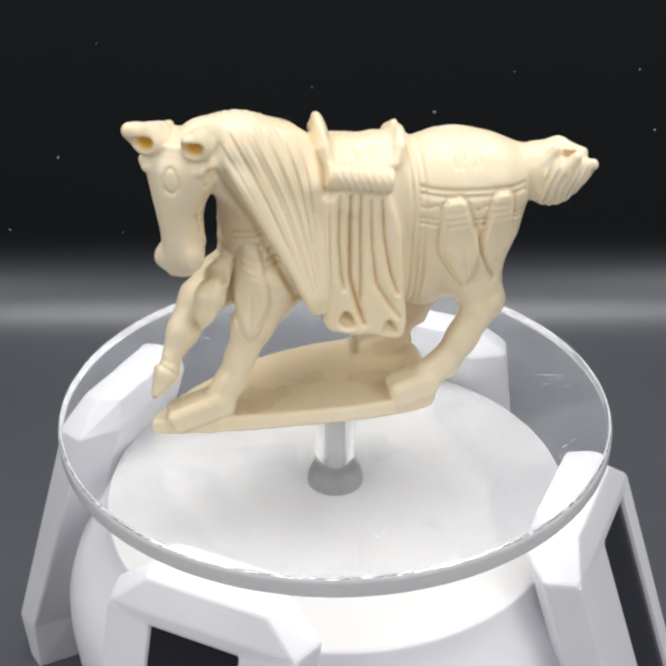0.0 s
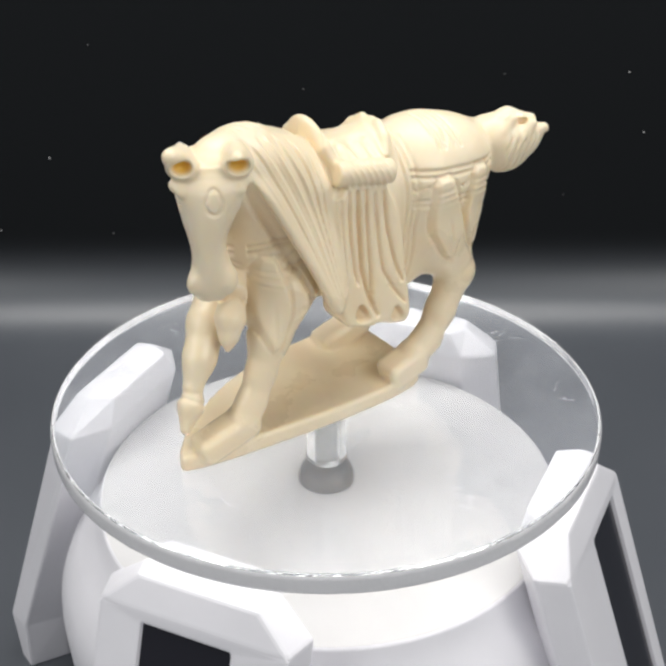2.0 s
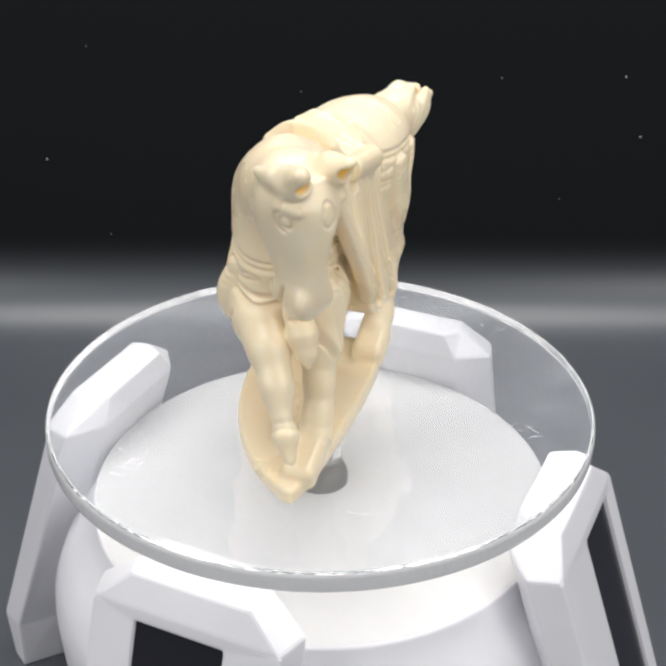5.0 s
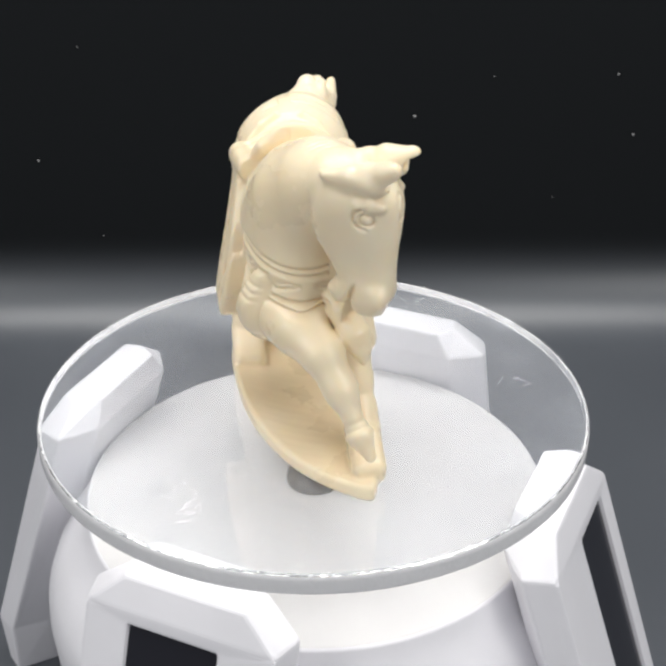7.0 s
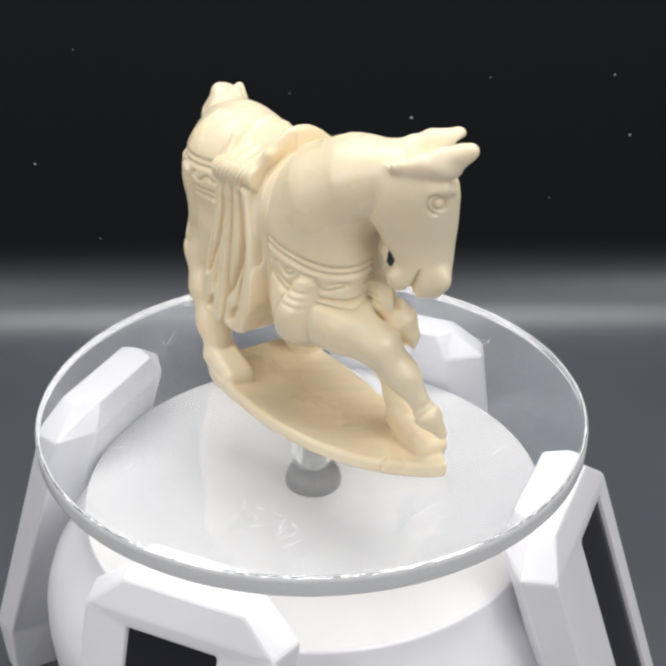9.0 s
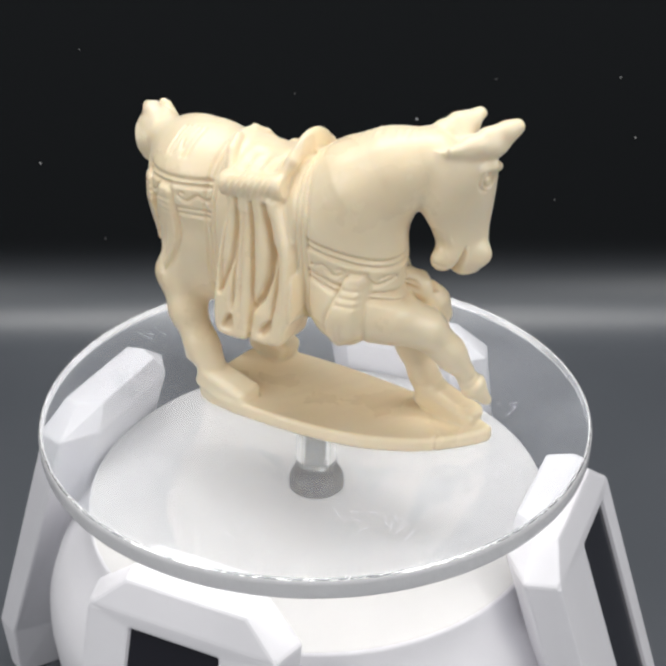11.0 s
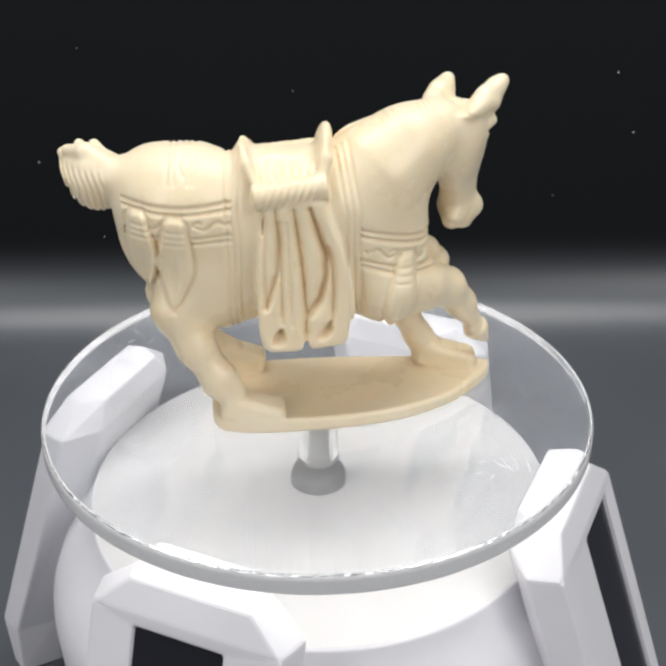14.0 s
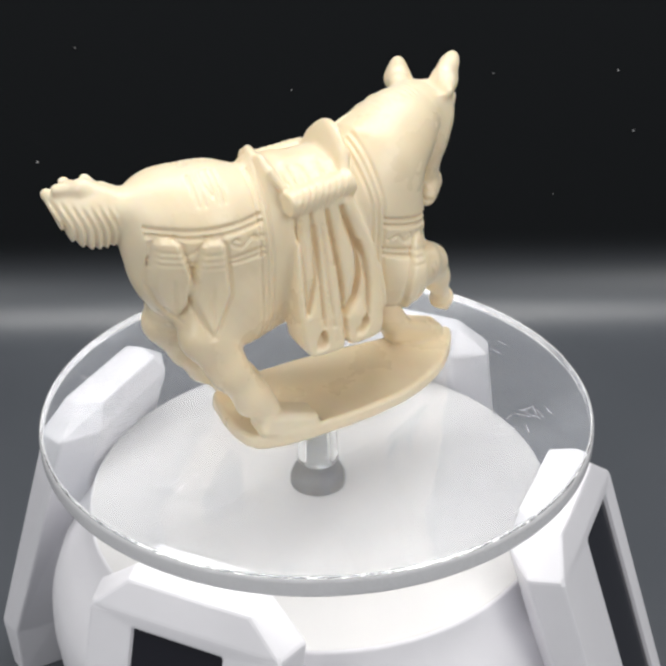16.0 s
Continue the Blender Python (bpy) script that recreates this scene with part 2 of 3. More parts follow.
def turntable_stand():
    stand = tagged(new("turntable_stand"), "white plastic solar turntable base with four sloping legs", "turntable")
    stand.location = (0.0007, 0, 0)
    z = DISC_Z * 1000
    part("top_plate", lathe([mm(0, z - 20.95), mm(43.2, z - 20.95), mm(43.5, z - 21.0), mm(43.5, z - 21.04), mm(0, z - 21.04)], 128), PLATE, stand, "satin off-white round top plate", True)
    part("drum", lathe([mm(0, z - 21.06), mm(43.5, z - 21.06), mm(43.8, z - 21.25), mm(44.0, z - 21.7), mm(44.3, z - 22.6), mm(45.6, z - 26), mm(48.6, z - 30), mm(51.6, z - 34.5), mm(53.0, z - 38.5),
                        mm(53.2, z - 42), mm(52.2, z - 56), mm(50.0, z - 66), mm(48.0, z - 66), mm(0, z - 66)], 128), WHITE, stand, "", True)
    for phi, w0, w1 in LEGS:
        leg_parts(stand, phi, w0, w1)
    return stand


turntable_stand()


def turning_disc():
    disc = tagged(new("display_disc"), "clear round acrylic disc turning on a short hub", "display disc")
    disc.location = (0, 0, DISC_Z)
    d = part("plate", lathe([mm(0, -0.05), mm(49.6, -0.05), mm(49.95, -0.05), mm(49.95, -3.5), mm(49.6, -3.5), mm(0, -3.5)], 192), DISC_CLEAR, disc, "clear acrylic plate with faint scratches", True)
    d.visible_shadow = False
    bm = lathe([mm(49.98, -0.05), mm(50.2, -0.09), mm(50.35, -0.22), mm(50.4, -0.32), mm(49.98, -0.32), mm(49.98, -0.05)], 360)
    rnd = random.Random(11)
    for v in bm.verts:
        # tiny chips that glint
        v.co.z += rnd.uniform(-0.00003, 0.00002)
    b = part("bevel", bm, CLEAR, disc, "chipped clear upper edge")
    b.visible_shadow = False
    e = part("rim", lathe([mm(50.0, -0.34), mm(50.42, -0.34), mm(50.62, -0.6), mm(50.7, -1.1), mm(50.7, -3.0), mm(50.6, -3.5), mm(50.3, -3.85), mm(50.0, -3.9), mm(50.0, -0.34)], 192), EDGE, disc, "satin grey-white acrylic edge", True)
    e.visible_shadow = False
    bm = bmesh.new()
    rnd = random.Random(23)
    for _ in range(12):
        a0, r0 = rnd.uniform(0, 6.283), rnd.uniform(36, 47)
        for _ in range(rnd.randint(3, 6)):
            x, y = r0 * math.cos(a0) + rnd.gauss(0, 2.2), r0 * math.sin(a0) + rnd.gauss(0, 2.2)
            if math.hypot(x, y) < 48:
                m = Matrix.Translation(mm(x, y, -0.04)) @ Matrix.Rotation(rnd.gauss(a0, 0.9), 4, "Z") @ Matrix.Diagonal((rnd.uniform(0.0008, 0.0030), rnd.uniform(0.00004, 0.00009), 0.00002, 1))
                bmesh.ops.create_cube(bm, size=1, matrix=m)
    tagged(part("scratches", bm, WHITE, disc, "fine pale scratches"), "fine pale scratches", kind="stuff")
    h = part("hub", lathe([mm(0, -3.6), mm(4.1, -3.6), mm(4.1, -15.2), mm(3.8, -15.8), mm(2.2, -15.8), mm(2.2, -4.4), mm(0, -4.4)], 64), CLEAR, disc, "clear plastic hub", True)
    h.visible_shadow = False
    part("pin", lathe([mm(0, -4.5), mm(2.0, -4.5), mm(2.0, -17.4), mm(0, -17.4)], 6), CHROME, disc, "grey metal pin")
    part("spindle", lathe([mm(0, -16.9), mm(2.8, -16.9), mm(3.9, -17.3), mm(4.8, -18.1), mm(5.3, -19.3), mm(5.4, -20.2), mm(5.4, -20.92), mm(0, -20.92)], 64), STEEL, disc, "dark grey steel spindle", True)
    return disc


DISC = turning_disc()


# ---- ivory horse, carved as one solid: u to the head, v to its left, z up from the disc, in mm ----
STEP = 0.24
LOW, HIGH = np.array([-48.0, -17.0, -1.0]), np.array([38.0, 19.0, 61.5])
SHAPE = np.ceil((HIGH - LOW) / STEP).astype(int) + 1
AX = [(LOW[i] + STEP * np.arange(SHAPE[i])).astype(np.float32) for i in range(3)]
FIELD = np.full(SHAPE, 9.0, np.float32)


def window(lo, hi):
    s = []
    for i in range(3):
        a = int(np.clip((lo[i] - LOW[i]) // STEP, 0, SHAPE[i] - 1))
        b = int(np.clip((hi[i] - LOW[i]) // STEP + 2, a + 1, SHAPE[i]))
        s.append(slice(a, b))
    s = tuple(s)
    grid = (AX[0][s[0]][:, None, None], AX[1][s[1]][None, :, None], AX[2][s[2]][None, None, :])
    return s, grid


def blend(s, d, k, cut=False):
    a = FIELD[s]
    if cut:
        h = np.clip(0.5 - 0.5 * (a + d) / k, 0, 1)
        FIELD[s] = a + (-d - a) * h + k * h * (1 - h)
    else:
        h = np.clip(0.5 + 0.5 * (a - d) / k, 0, 1)
        FIELD[s] = a + (d - a) * h - k * h * (1 - h)


def turn_matrix(rx, ry, rz):
    return np.array(Euler((radians(rx), radians(ry), radians(rz))).to_matrix(), np.float32)


def egg(c, r, k=2.0, rot=(0, 0, 0), cut=False):
    """An ellipsoid."""
    m = max(r) + k + 1.5
    s, (x, y, z) = window([c[i] - m for i in range(3)], [c[i] + m for i in range(3)])
    p = [x - c[0], y - c[1], z - c[2]]
    if any(rot):
        t = turn_matrix(*rot).T
        p = [t[i, 0] * p[0] + t[i, 1] * p[1] + t[i, 2] * p[2] for i in range(3)]
    k0 = np.sqrt(sum((p[i] / r[i]) ** 2 for i in range(3)))
    k1 = np.sqrt(sum((p[i] / r[i] ** 2) ** 2 for i in range(3))) + 1e-6
    blend(s, k0 * (k0 - 1) / k1, k, cut)


def box(c, h, rnd, k=1.0, rot=(0, 0, 0), cut=False, taper=0.0):
    """A rounded box with half sizes h; taper narrows its first two sizes towards its lower end."""
    m = float(np.linalg.norm(h)) + k + 1.5
    s, (x, y, z) = window([c[i] - m for i in range(3)], [c[i] + m for i in range(3)])
    p = [x - c[0], y - c[1], z - c[2]]
    if any(rot):
        t = turn_matrix(*rot).T
        p = [t[i, 0] * p[0] + t[i, 1] * p[1] + t[i, 2] * p[2] for i in range(3)]
    f = 1 - taper * np.clip(0.5 - 0.5 * p[2] / h[2], 0, 1)
    q = [np.abs(p[0]) - (h[0] * f - rnd), np.abs(p[1]) - (h[1] * f - rnd), np.abs(p[2]) - (h[2] - rnd)]
    d = np.sqrt(sum(np.maximum(a, 0) ** 2 for a in q)) + np.minimum(np.maximum(np.maximum(q[0], q[1]), q[2]), 0) - rnd
    blend(s, d, k, cut)


def limb(points, k=1.5, join=1.0, flat=1.0, cut=False):
    """A chain of round cones through (u, v, z, r); flat squeezes it in v."""
    pts = np.array(points, float)
    m = pts[:, 3].max() + k + 1.5
    s, (x, y, z) = window(pts[:, :3].min(0) - m, pts[:, :3].max(0) + m)
    total = None
    for a, b in zip(pts, pts[1:]):
        ba = b[:3] - a[:3]
        w = (x - a[0]) * ba[0] + (y - a[1]) * ba[1] + (z - a[2]) * ba[2]
        t = np.clip(w / (ba @ ba), 0, 1)
        d = np.sqrt((x - a[0] - t * ba[0]) ** 2 + ((y - a[1] - t * ba[1]) / flat) ** 2 + (z - a[2] - t * ba[2]) ** 2) - (a[3] + t * (b[3] - a[3]))
        if total is None:
            total = d
        else:
            h = np.clip(0.5 + 0.5 * (total - d) / join, 0, 1)
            total = total + (d - total) * h - join * h * (1 - h)
    blend(s, total * min(flat, 1.0), k, cut)


def rod(a, b, r, rnd=0.5, k=0.5):
    """A straight round bar with flat, slightly rounded ends."""
    a, b = np.array(a, float), np.array(b, float)
    m = r + k + 1.5
    s, (x, y, z) = window(np.minimum(a, b) - m, np.maximum(a, b) + m)
    n = float(np.linalg.norm(b - a))
    d = (b - a) / n
    w = (x - a[0]) * d[0] + (y - a[1]) * d[1] + (z - a[2]) * d[2]
    q = np.sqrt(np.maximum((x - a[0]) ** 2 + (y - a[1]) ** 2 + (z - a[2]) ** 2 - w * w, 0)) - r + rnd
    e = np.abs(w - n / 2) - n / 2 + rnd
    blend(s, np.sqrt(np.maximum(q, 0) ** 2 + np.maximum(e, 0) ** 2) + np.minimum(np.maximum(q, e), 0) - rnd, k)


def flat_distance(px, py, poly):
    """Signed distance to a closed outline in a plane."""
    d, inside = np.full(px.shape, 1e9, np.float32), np.zeros(px.shape, bool)
    n = len(poly)
    for i in range(n):
        (ax, ay), (bx, by) = poly[i], poly[(i + 1) % n]
        ex, ey = bx - ax, by - ay
        t = np.clip(((px - ax) * ex + (py - ay) * ey) / (ex * ex + ey * ey), 0, 1)
        d = np.minimum(d, (px - ax - t * ex) ** 2 + (py - ay - t * ey) ** 2)
        cross = ((ay > py) != (by > py)) & (px < (bx - ax) * (py - ay) / (by - ay + 1e-9) + ax)
        inside ^= cross
    d = np.sqrt(d)
    return np.where(inside, -d, d)


def soft_outline(poly, rounds=3):
    """Corner cutting, to round an outline."""
    for _ in range(rounds):
        out = []
        for (ax, ay), (bx, by) in zip(poly, poly[1:] + poly[:1]):
            out += [(0.75 * ax + 0.25 * bx, 0.75 * ay + 0.25 * by), (0.25 * ax + 0.75 * bx, 0.25 * ay + 0.75 * by)]
        poly = out
    return poly


def slab(poly, low, high, rnd, k=0.6):
    """An outline in (u, v), raised from z low to high; low and high are functions of (u, v)."""
    pu, pv = [p[0] for p in poly], [p[1] for p in poly]
    s, (x, y, z) = window((min(pu) - 2, min(pv) - 2, -1), (max(pu) + 2, max(pv) + 2, 9))
    gx, gy = np.broadcast_arrays(x[:, :, 0], y[:, :, 0])
    e = flat_distance(gx, gy, poly)[:, :, None] + rnd
    lo, hi = low(gx, gy)[:, :, None], high(gx, gy)[:, :, None]
    q = np.abs(z - (lo + hi) / 2) - (hi - lo) / 2 + rnd
    blend(s, np.sqrt(np.maximum(e, 0) ** 2 + np.maximum(q, 0) ** 2) + np.minimum(np.maximum(e, q), 0) - rnd, k)


def sheet(side, outline, inner, outer, rnd=0.5, k=0.8):
    """Hanging cloth on one side: an outline in (u, z), from v = inner(u, z) out to v = outer(u, z), both as distances from the middle."""
    pu, pz = [p[0] for p in outline], [p[1] for p in outline]
    ext = (4, 18) if side > 0 else (-18, -4)
    s, (x, y, z) = window((min(pu) - 3, ext[0], min(pz) - 3), (max(pu) + 3, ext[1], max(pz) + 3))
    gx, gz = np.broadcast_arrays(x[:, 0, :], z[:, 0, :])
    e = flat_distance(gx, gz, outline)[:, None, :] + rnd
    lo, hi = inner(gx, gz)[:, None, :], outer(gx, gz)[:, None, :]
    q = np.abs(y * side - (lo + hi) / 2) - (hi - lo) / 2 + rnd
    blend(s, np.sqrt(np.maximum(e, 0) ** 2 + np.maximum(q, 0) ** 2) + np.minimum(np.maximum(e, q), 0) - rnd, k)


# plinth
PLINTH = soft_outline([(34.7, 8.7), (29.6, 1.9), (24, -3), (15, -8), (5, -10.6), (-6, -11.6), (-13, -11.4), (-17.5, -9.4), (-18.6, -3), (-18.4, 4), (-17.6, 9.6), (-10, 11.4), (2, 12), (14, 11.6), (26, 10.9), (32.4, 10.0)], 2)
slab(PLINTH, lambda u, v: 0.15 + 0.011 * v * v * (v < 0), lambda u, v: 2.95 + 0.012 * v * v * (v < 0) + 0.004 * v * v * (v > 0), 0.9)

# trunk
egg((-20.6, 1.6, 36.4), (12.6, 9.5, 13.9), 3, (0, 0, -13))
egg((-20.4, 1.5, 40.4), (10.4, 10.7, 9.2), 3, (0, 0, -13))
egg((-26.7, 3.9, 42.0), (6.7, 7.4, 7.2), 3)
egg((-5, 0.4, 35.2), (16, 9.5, 15.4), 3)
egg((8.5, 0, 34.5), (11.5, 9.2, 14.5), 3)
egg((-15.5, 0.4, 27.0), (8.5, 8.2, 9.2), 3)
# neck, bending to the left
limb([(7, 0, 41, 9.2), (11.5, 1.0, 45.2, 8.3), (16.5, 2.6, 49.0, 6.5), (21.3, 4.8, 51.0, 5.3)], 3, 3)


def face(f, l):
    """From the turned head's own ahead and sideways to u, v."""
    return 0.454 * f - 0.891 * l, 0.891 * f + 0.454 * l


def loft(stations, k=1.5, power=2.5):
    """Stacked ovals of the head: (z, ahead from, ahead to, sideways from, sideways to)."""
    st = np.array(stations, float)
    s, (x, y, z) = window((14, -3, st[0, 0] - 3), (37, 19, st[-1, 0] + 3))
    f, l = 0.454 * x + 0.891 * y, -0.891 * x + 0.454 * y
    zz = np.clip(z, st[0, 0], st[-1, 0])
    f0, f1, l0, l1 = (sum(np.interp(zz + o, st[:, 0], st[:, i]) for o in (-1.6, -0.8, 0, 0.8, 1.6)) / 5 for i in (1, 2, 3, 4))
    a, b = (f1 - f0) / 2, (l1 - l0) / 2
    p, q = np.abs(f - (f0 + f1) / 2) / a, np.abs(l - (l0 + l1) / 2) / b
    d = ((p ** power + q ** power + 1e-9) ** (1 / power) - 1) * np.minimum(a, b)
    over = np.maximum(z - st[-1, 0], st[0, 0] - z)
    d = np.where(over > 0, np.sqrt(np.maximum(d + 1.2, 0) ** 2 + np.maximum(over + 1.2, 0) ** 2) - 1.2, np.maximum(d, over * 0.6))
    blend(s, d.astype(np.float32), k)


# head, turned to the left
loft([(31.7, 18.6, 21.8, -21.4, -18.0), (32.7, 17.0, 23.0, -22.5, -16.6), (34.6, 15.9, 23.7, -22.9, -15.8), (36.6, 15.4, 24.0, -22.5, -15.9), (38.8, 14.2, 24.0, -22.2, -16.9), (41.6, 12.8, 24.2, -22.6, -17.0),
      (44.6, 10.8, 24.5, -23.5, -15.6), (47.6, 10.8, 24.6, -24.1, -13.8), (50.0, 11.2, 24.6, -24.7, -12.9), (52.2, 11.8, 23.8, -24.2, -13.2), (54.2, 12.5, 21.5, -23.4, -14.2)], 0.8)
# brow ridges over the eyes
for l in (-24.2, -13.4):
    limb([(*face(19.6, l), 50.9, 0.5), (*face(21.2, l), 51.3, 0.8), (*face(22.8, 0.85 * l - 2.9), 50.8, 0.6)], 1.3, 0.8)
for l in (-21.9, -16.9):
    egg((*face(21.6, l), 35.0), (1.7, 1.2, 1.8), 1.6, (0, 0, 27))
egg((*face(15.9, -19.9), 34.8), (1.9, 2.6, 2.1), 1.5, (0, 0, -27))
# long cupped ears lying forward, open to the front
EARS = []
for l, tip, high in ((-23.0, -24.6, 58.1), (-14.7, -14.9, 57.2)):
    limb([(*face(13.8, l), 54.6, 0.7), (*face(18.0, l), 54.7, 1.6), (*face(21.5, l), 54.8, 1.8)], 1.2, 1.0)
    egg((*face(21.6, l), 54.4), (2.8, 2.4, 1.8), 1.4, (0, -2, 63))
    limb([(*face(20.6, l), 56.0, 1.3), (*face(23.6, 0.4 * l + 0.6 * tip), high - 1.7, 1.5), (*face(24.8, tip), high - 0.9, 1.25)], 1.2, 1.2)
    EARS.append((*face(22.6, l), 54.8))
    egg((*face(25.2, l), 54.9), (3.0, 1.9, 1.5), 0.5, (0, -4, 63), True)

# bushy knotted tail
limb([(-28.5, 2.0, 44.2, 3.8), (-33.2, 4.2, 44.0, 3.8)], 1.2, 1.0)
egg((-36.2, 6.2, 43.2), (5.6, 4.4, 5.4), 1.0, (0, 0, -35))
limb([(-35.0, 5.6, 44.2, 3.6), (-39.0, 8.6, 44.4, 3.2), (-42.2, 10.9, 46.2, 0.9)], 1.0, 1.0)
limb([(-34.0, 3.8, 47.0, 1.0), (-37.6, 6.0, 47.8, 1.6), (-41.0, 8.6, 47.4, 1.0)], 0.6, 1.0)
limb([(-34.0, 3.4, 46.4, 1.4), (-37.8, 6.4, 46.4, 1.5)], 0.6, 1.0)
for u0, v0, z0 in ((-34.6, 6.2, 48.2), (-36.4, 8.8, 48.9), (-38.8, 8.4, 48.5), (-39.2, 11.0, 48.2)):
    limb([(u0 + 1.4, v0 - 0.4, z0 - 2.8, 1.3), (u0, v0, z0 - 0.6, 0.9)], 0.4, 0.6)

# hind legs
limb([(-20.4, -2.6, 30, 5.8), (-23.2, -5.2, 23.6, 3.9), (-20.4, -7.2, 17.2, 2.8), (-16.8, -8.1, 11.6, 2.5), (-14.8, -8.3, 8.6, 2.6)], 3, 3)
egg((-17.8, -8.2, 9.8), (1.9, 2.6, 1.4), 0.6)
box((-11.0, -8.3, 5.1), (5.6, 3.0, 2.4), 1.5, 0.7, (0, 18, 0))
limb([(-22, 5.2, 30, 6.9), (-25.6, 7.3, 21.4, 3.9)], 3, 2)
limb([(-26.0, 7.4, 20.2, 3.3), (-22.0, 8.2, 13.6, 2.6), (-18.8, 8.7, 9.0, 2.5), (-15.8, 8.8, 7.0, 2.9)], 1.6, 1.6)
egg((-18.6, 8.6, 8.6), (1.7, 2.4, 1.3), 0.6)
box((-13.0, 8.9, 5.2), (4.3, 3.0, 2.6), 1.5, 0.7, (0, 20, 0))
# standing foreleg (left)
limb([(11.5, 5.4, 27, 6.4), (15.2, 7.6, 20, 3.5), (17.7, 8.5, 14, 2.45), (19.9, 8.9, 9.4, 2.4), (21.4, 9.0, 7.0, 2.8)], 2, 1.6)
box((25.2, 8.9, 4.7), (6.0, 2.9, 2.4), 1.5, 0.8, (0, 18, 0))
# raised foreleg (right)
limb([(12.5, -4.2, 26.5, 6.4), (18.8, -1.1, 25.0, 4.2), (23.8, 1.9, 22.8, 2.95), (27.0, 4.4, 18.2, 2.25), (29.4, 6.0, 14.2, 1.8)], 3, 3)
limb([(29.6, 6.3, 13.2, 1.6), (30.6, 7.1, 11.4, 2.2), (32.6, 8.6, 8.4, 1.0)], 0.4, 0.8)

# mane hanging over the left side of the neck, its front edge standing off
MANE = soft_outline([(22, 55.5), (20.4, 52), (18.4, 48.4), (13.4, 39.6), (8.9, 30.6), (6.6, 25.2), (5.2, 23.2), (3.6, 23.8), (2.8, 27), (2.6, 36), (3.0, 46), (4.6, 53), (12, 57)], 2)


def mane_out(u, z):
    edge = 8.5 + 0.528 * (z - 30)
    over = np.maximum(z - 46, 0)
    low = np.maximum(27 - z, 0)
    top = 14.4 - 0.15 * (z - 30) - 0.05 * over ** 2 - 0.16 * low ** 1.5
    rise = np.clip((z - 44) / 11, 0, 1)
    return np.maximum(top - 0.36 * np.clip(edge - u, 0, 30), 9.2 - 6.6 * rise ** 2 * (3 - 2 * rise))


sheet(1, MANE, lambda u, z: mane_out(u, z) - 3.0, mane_out, 1.2, 0.6)

# saddle: seat, pommel and cantle plates, gathered flanks
egg((-4.6, 0.2, 45.2), (7.4, 7.5, 4.9), 1.5)
limb([(-4.4, -10, 56.4, 6.4), (-4.4, 10, 56.4, 6.4)], 1.2, 1.0, 1.0, True)
egg((1.5, 0, 48.0), (1.35, 6.8, 6.0), 1.2, (0, 10, 0))
egg((2.2, 0, 51.6), (1.0, 3.4, 2.4), 1.0, (0, 10, 0))
egg((-10.4, 0.3, 46.6), (1.7, 5.9, 4.9), 1.8, (0, -14, 0))
for s in (1, -1):
    egg((-4.5, 7.2 * s, 51.0), (4.8, 4.8, 3.0), 1.2, (0, 0, 0), True)
    for u0 in (-8.0, -5.4, -2.6, 0.0):
        limb([(u0, 4.2 * s, 48.4, 0.3), (u0 * 0.9 - 0.4, 7.6 * s, 46.8, 0.7)], 1.2, 0.5)
    for u0 in (-6.7, -4.0, -1.3):
        limb([(u0, 4.0 * s, 49.4, 0.3), (u0 * 0.92 - 0.3, 7.8 * s, 48.0, 0.7)], 0.7, 0.5, 1.0, True)
    limb([(-11.2, 2.3 * s, 50.8, 0.7), (-10.6, 4.8 * s, 49.2, 0.7), (-9.4, 7.0 * s, 47.0, 0.6)], 0.8, 0.8)
    limb([(2.4, 2.5 * s, 51.8, 0.7), (2.2, 5.4 * s, 50.0, 0.9), (1.2, 7.6 * s, 47.4, 0.8)], 0.8, 0.8)
# girth cloth drapes and their rolled tops
DRAPE_L = soft_outline([(2.2, 45), (3.4, 34), (4.0, 25), (3.6, 20.6), (0.6, 19.6), (-2.6, 18.9), (-3.4, 19.4), (-6.8, 18.0), (-10.2, 17.6), (-10.6, 22), (-10.1, 27), (-10.1, 34), (-9.6, 38), (-7.6, 43), (-7.4, 45)], 1)
sheet(1, DRAPE_L, lambda u, z: 6.5 + 0 * u, lambda u, z: 10.0 + 0.165 * np.clip(44 - z, 0, 24), 0.9, 1.2)
DRAPE_R = soft_outline([(-8.0, 45), (-8.3, 42.6), (-9.3, 34.7), (-9.6, 27.5), (-9.3, 21.2), (-8.2, 19.2), (-5.2, 19.2), (-2.4, 19.4), (-1.6, 20.4), (-0.8, 19.6), (4.4, 20.2), (5.4, 21.4), (6.0, 24.2), (6.9, 26.0), (6.6, 29.4), (5.0, 36.3), (2.7, 41.6), (1.6, 45)], 1)
sheet(-1, DRAPE_R, lambda u, z: 6.0 + 0 * u, lambda u, z: 9.9 + 0.17 * np.clip(44 - z, 0, 24), 0.9, 1.2)
ROLLS = ((1, (2.2, 8.5, 46.5), (-8.6, 9.4, 45.1)), (-1, (2.3, -7.5, 46.2), (-9.7, -8.5, 44.8)))
for _, a, b in ROLLS:
    rod(a, b, 2.15)

# bow leaf in front of the chest
limb([(17.8, 3.2, 31.4, 1.5), (20.6, 5.6, 28.6, 2.1), (22.4, 7.2, 25.4, 2.4), (23.4, 8.2, 22.8, 1.5), (23.9, 8.6, 20.8, 0.5)], 0.5, 1.2)


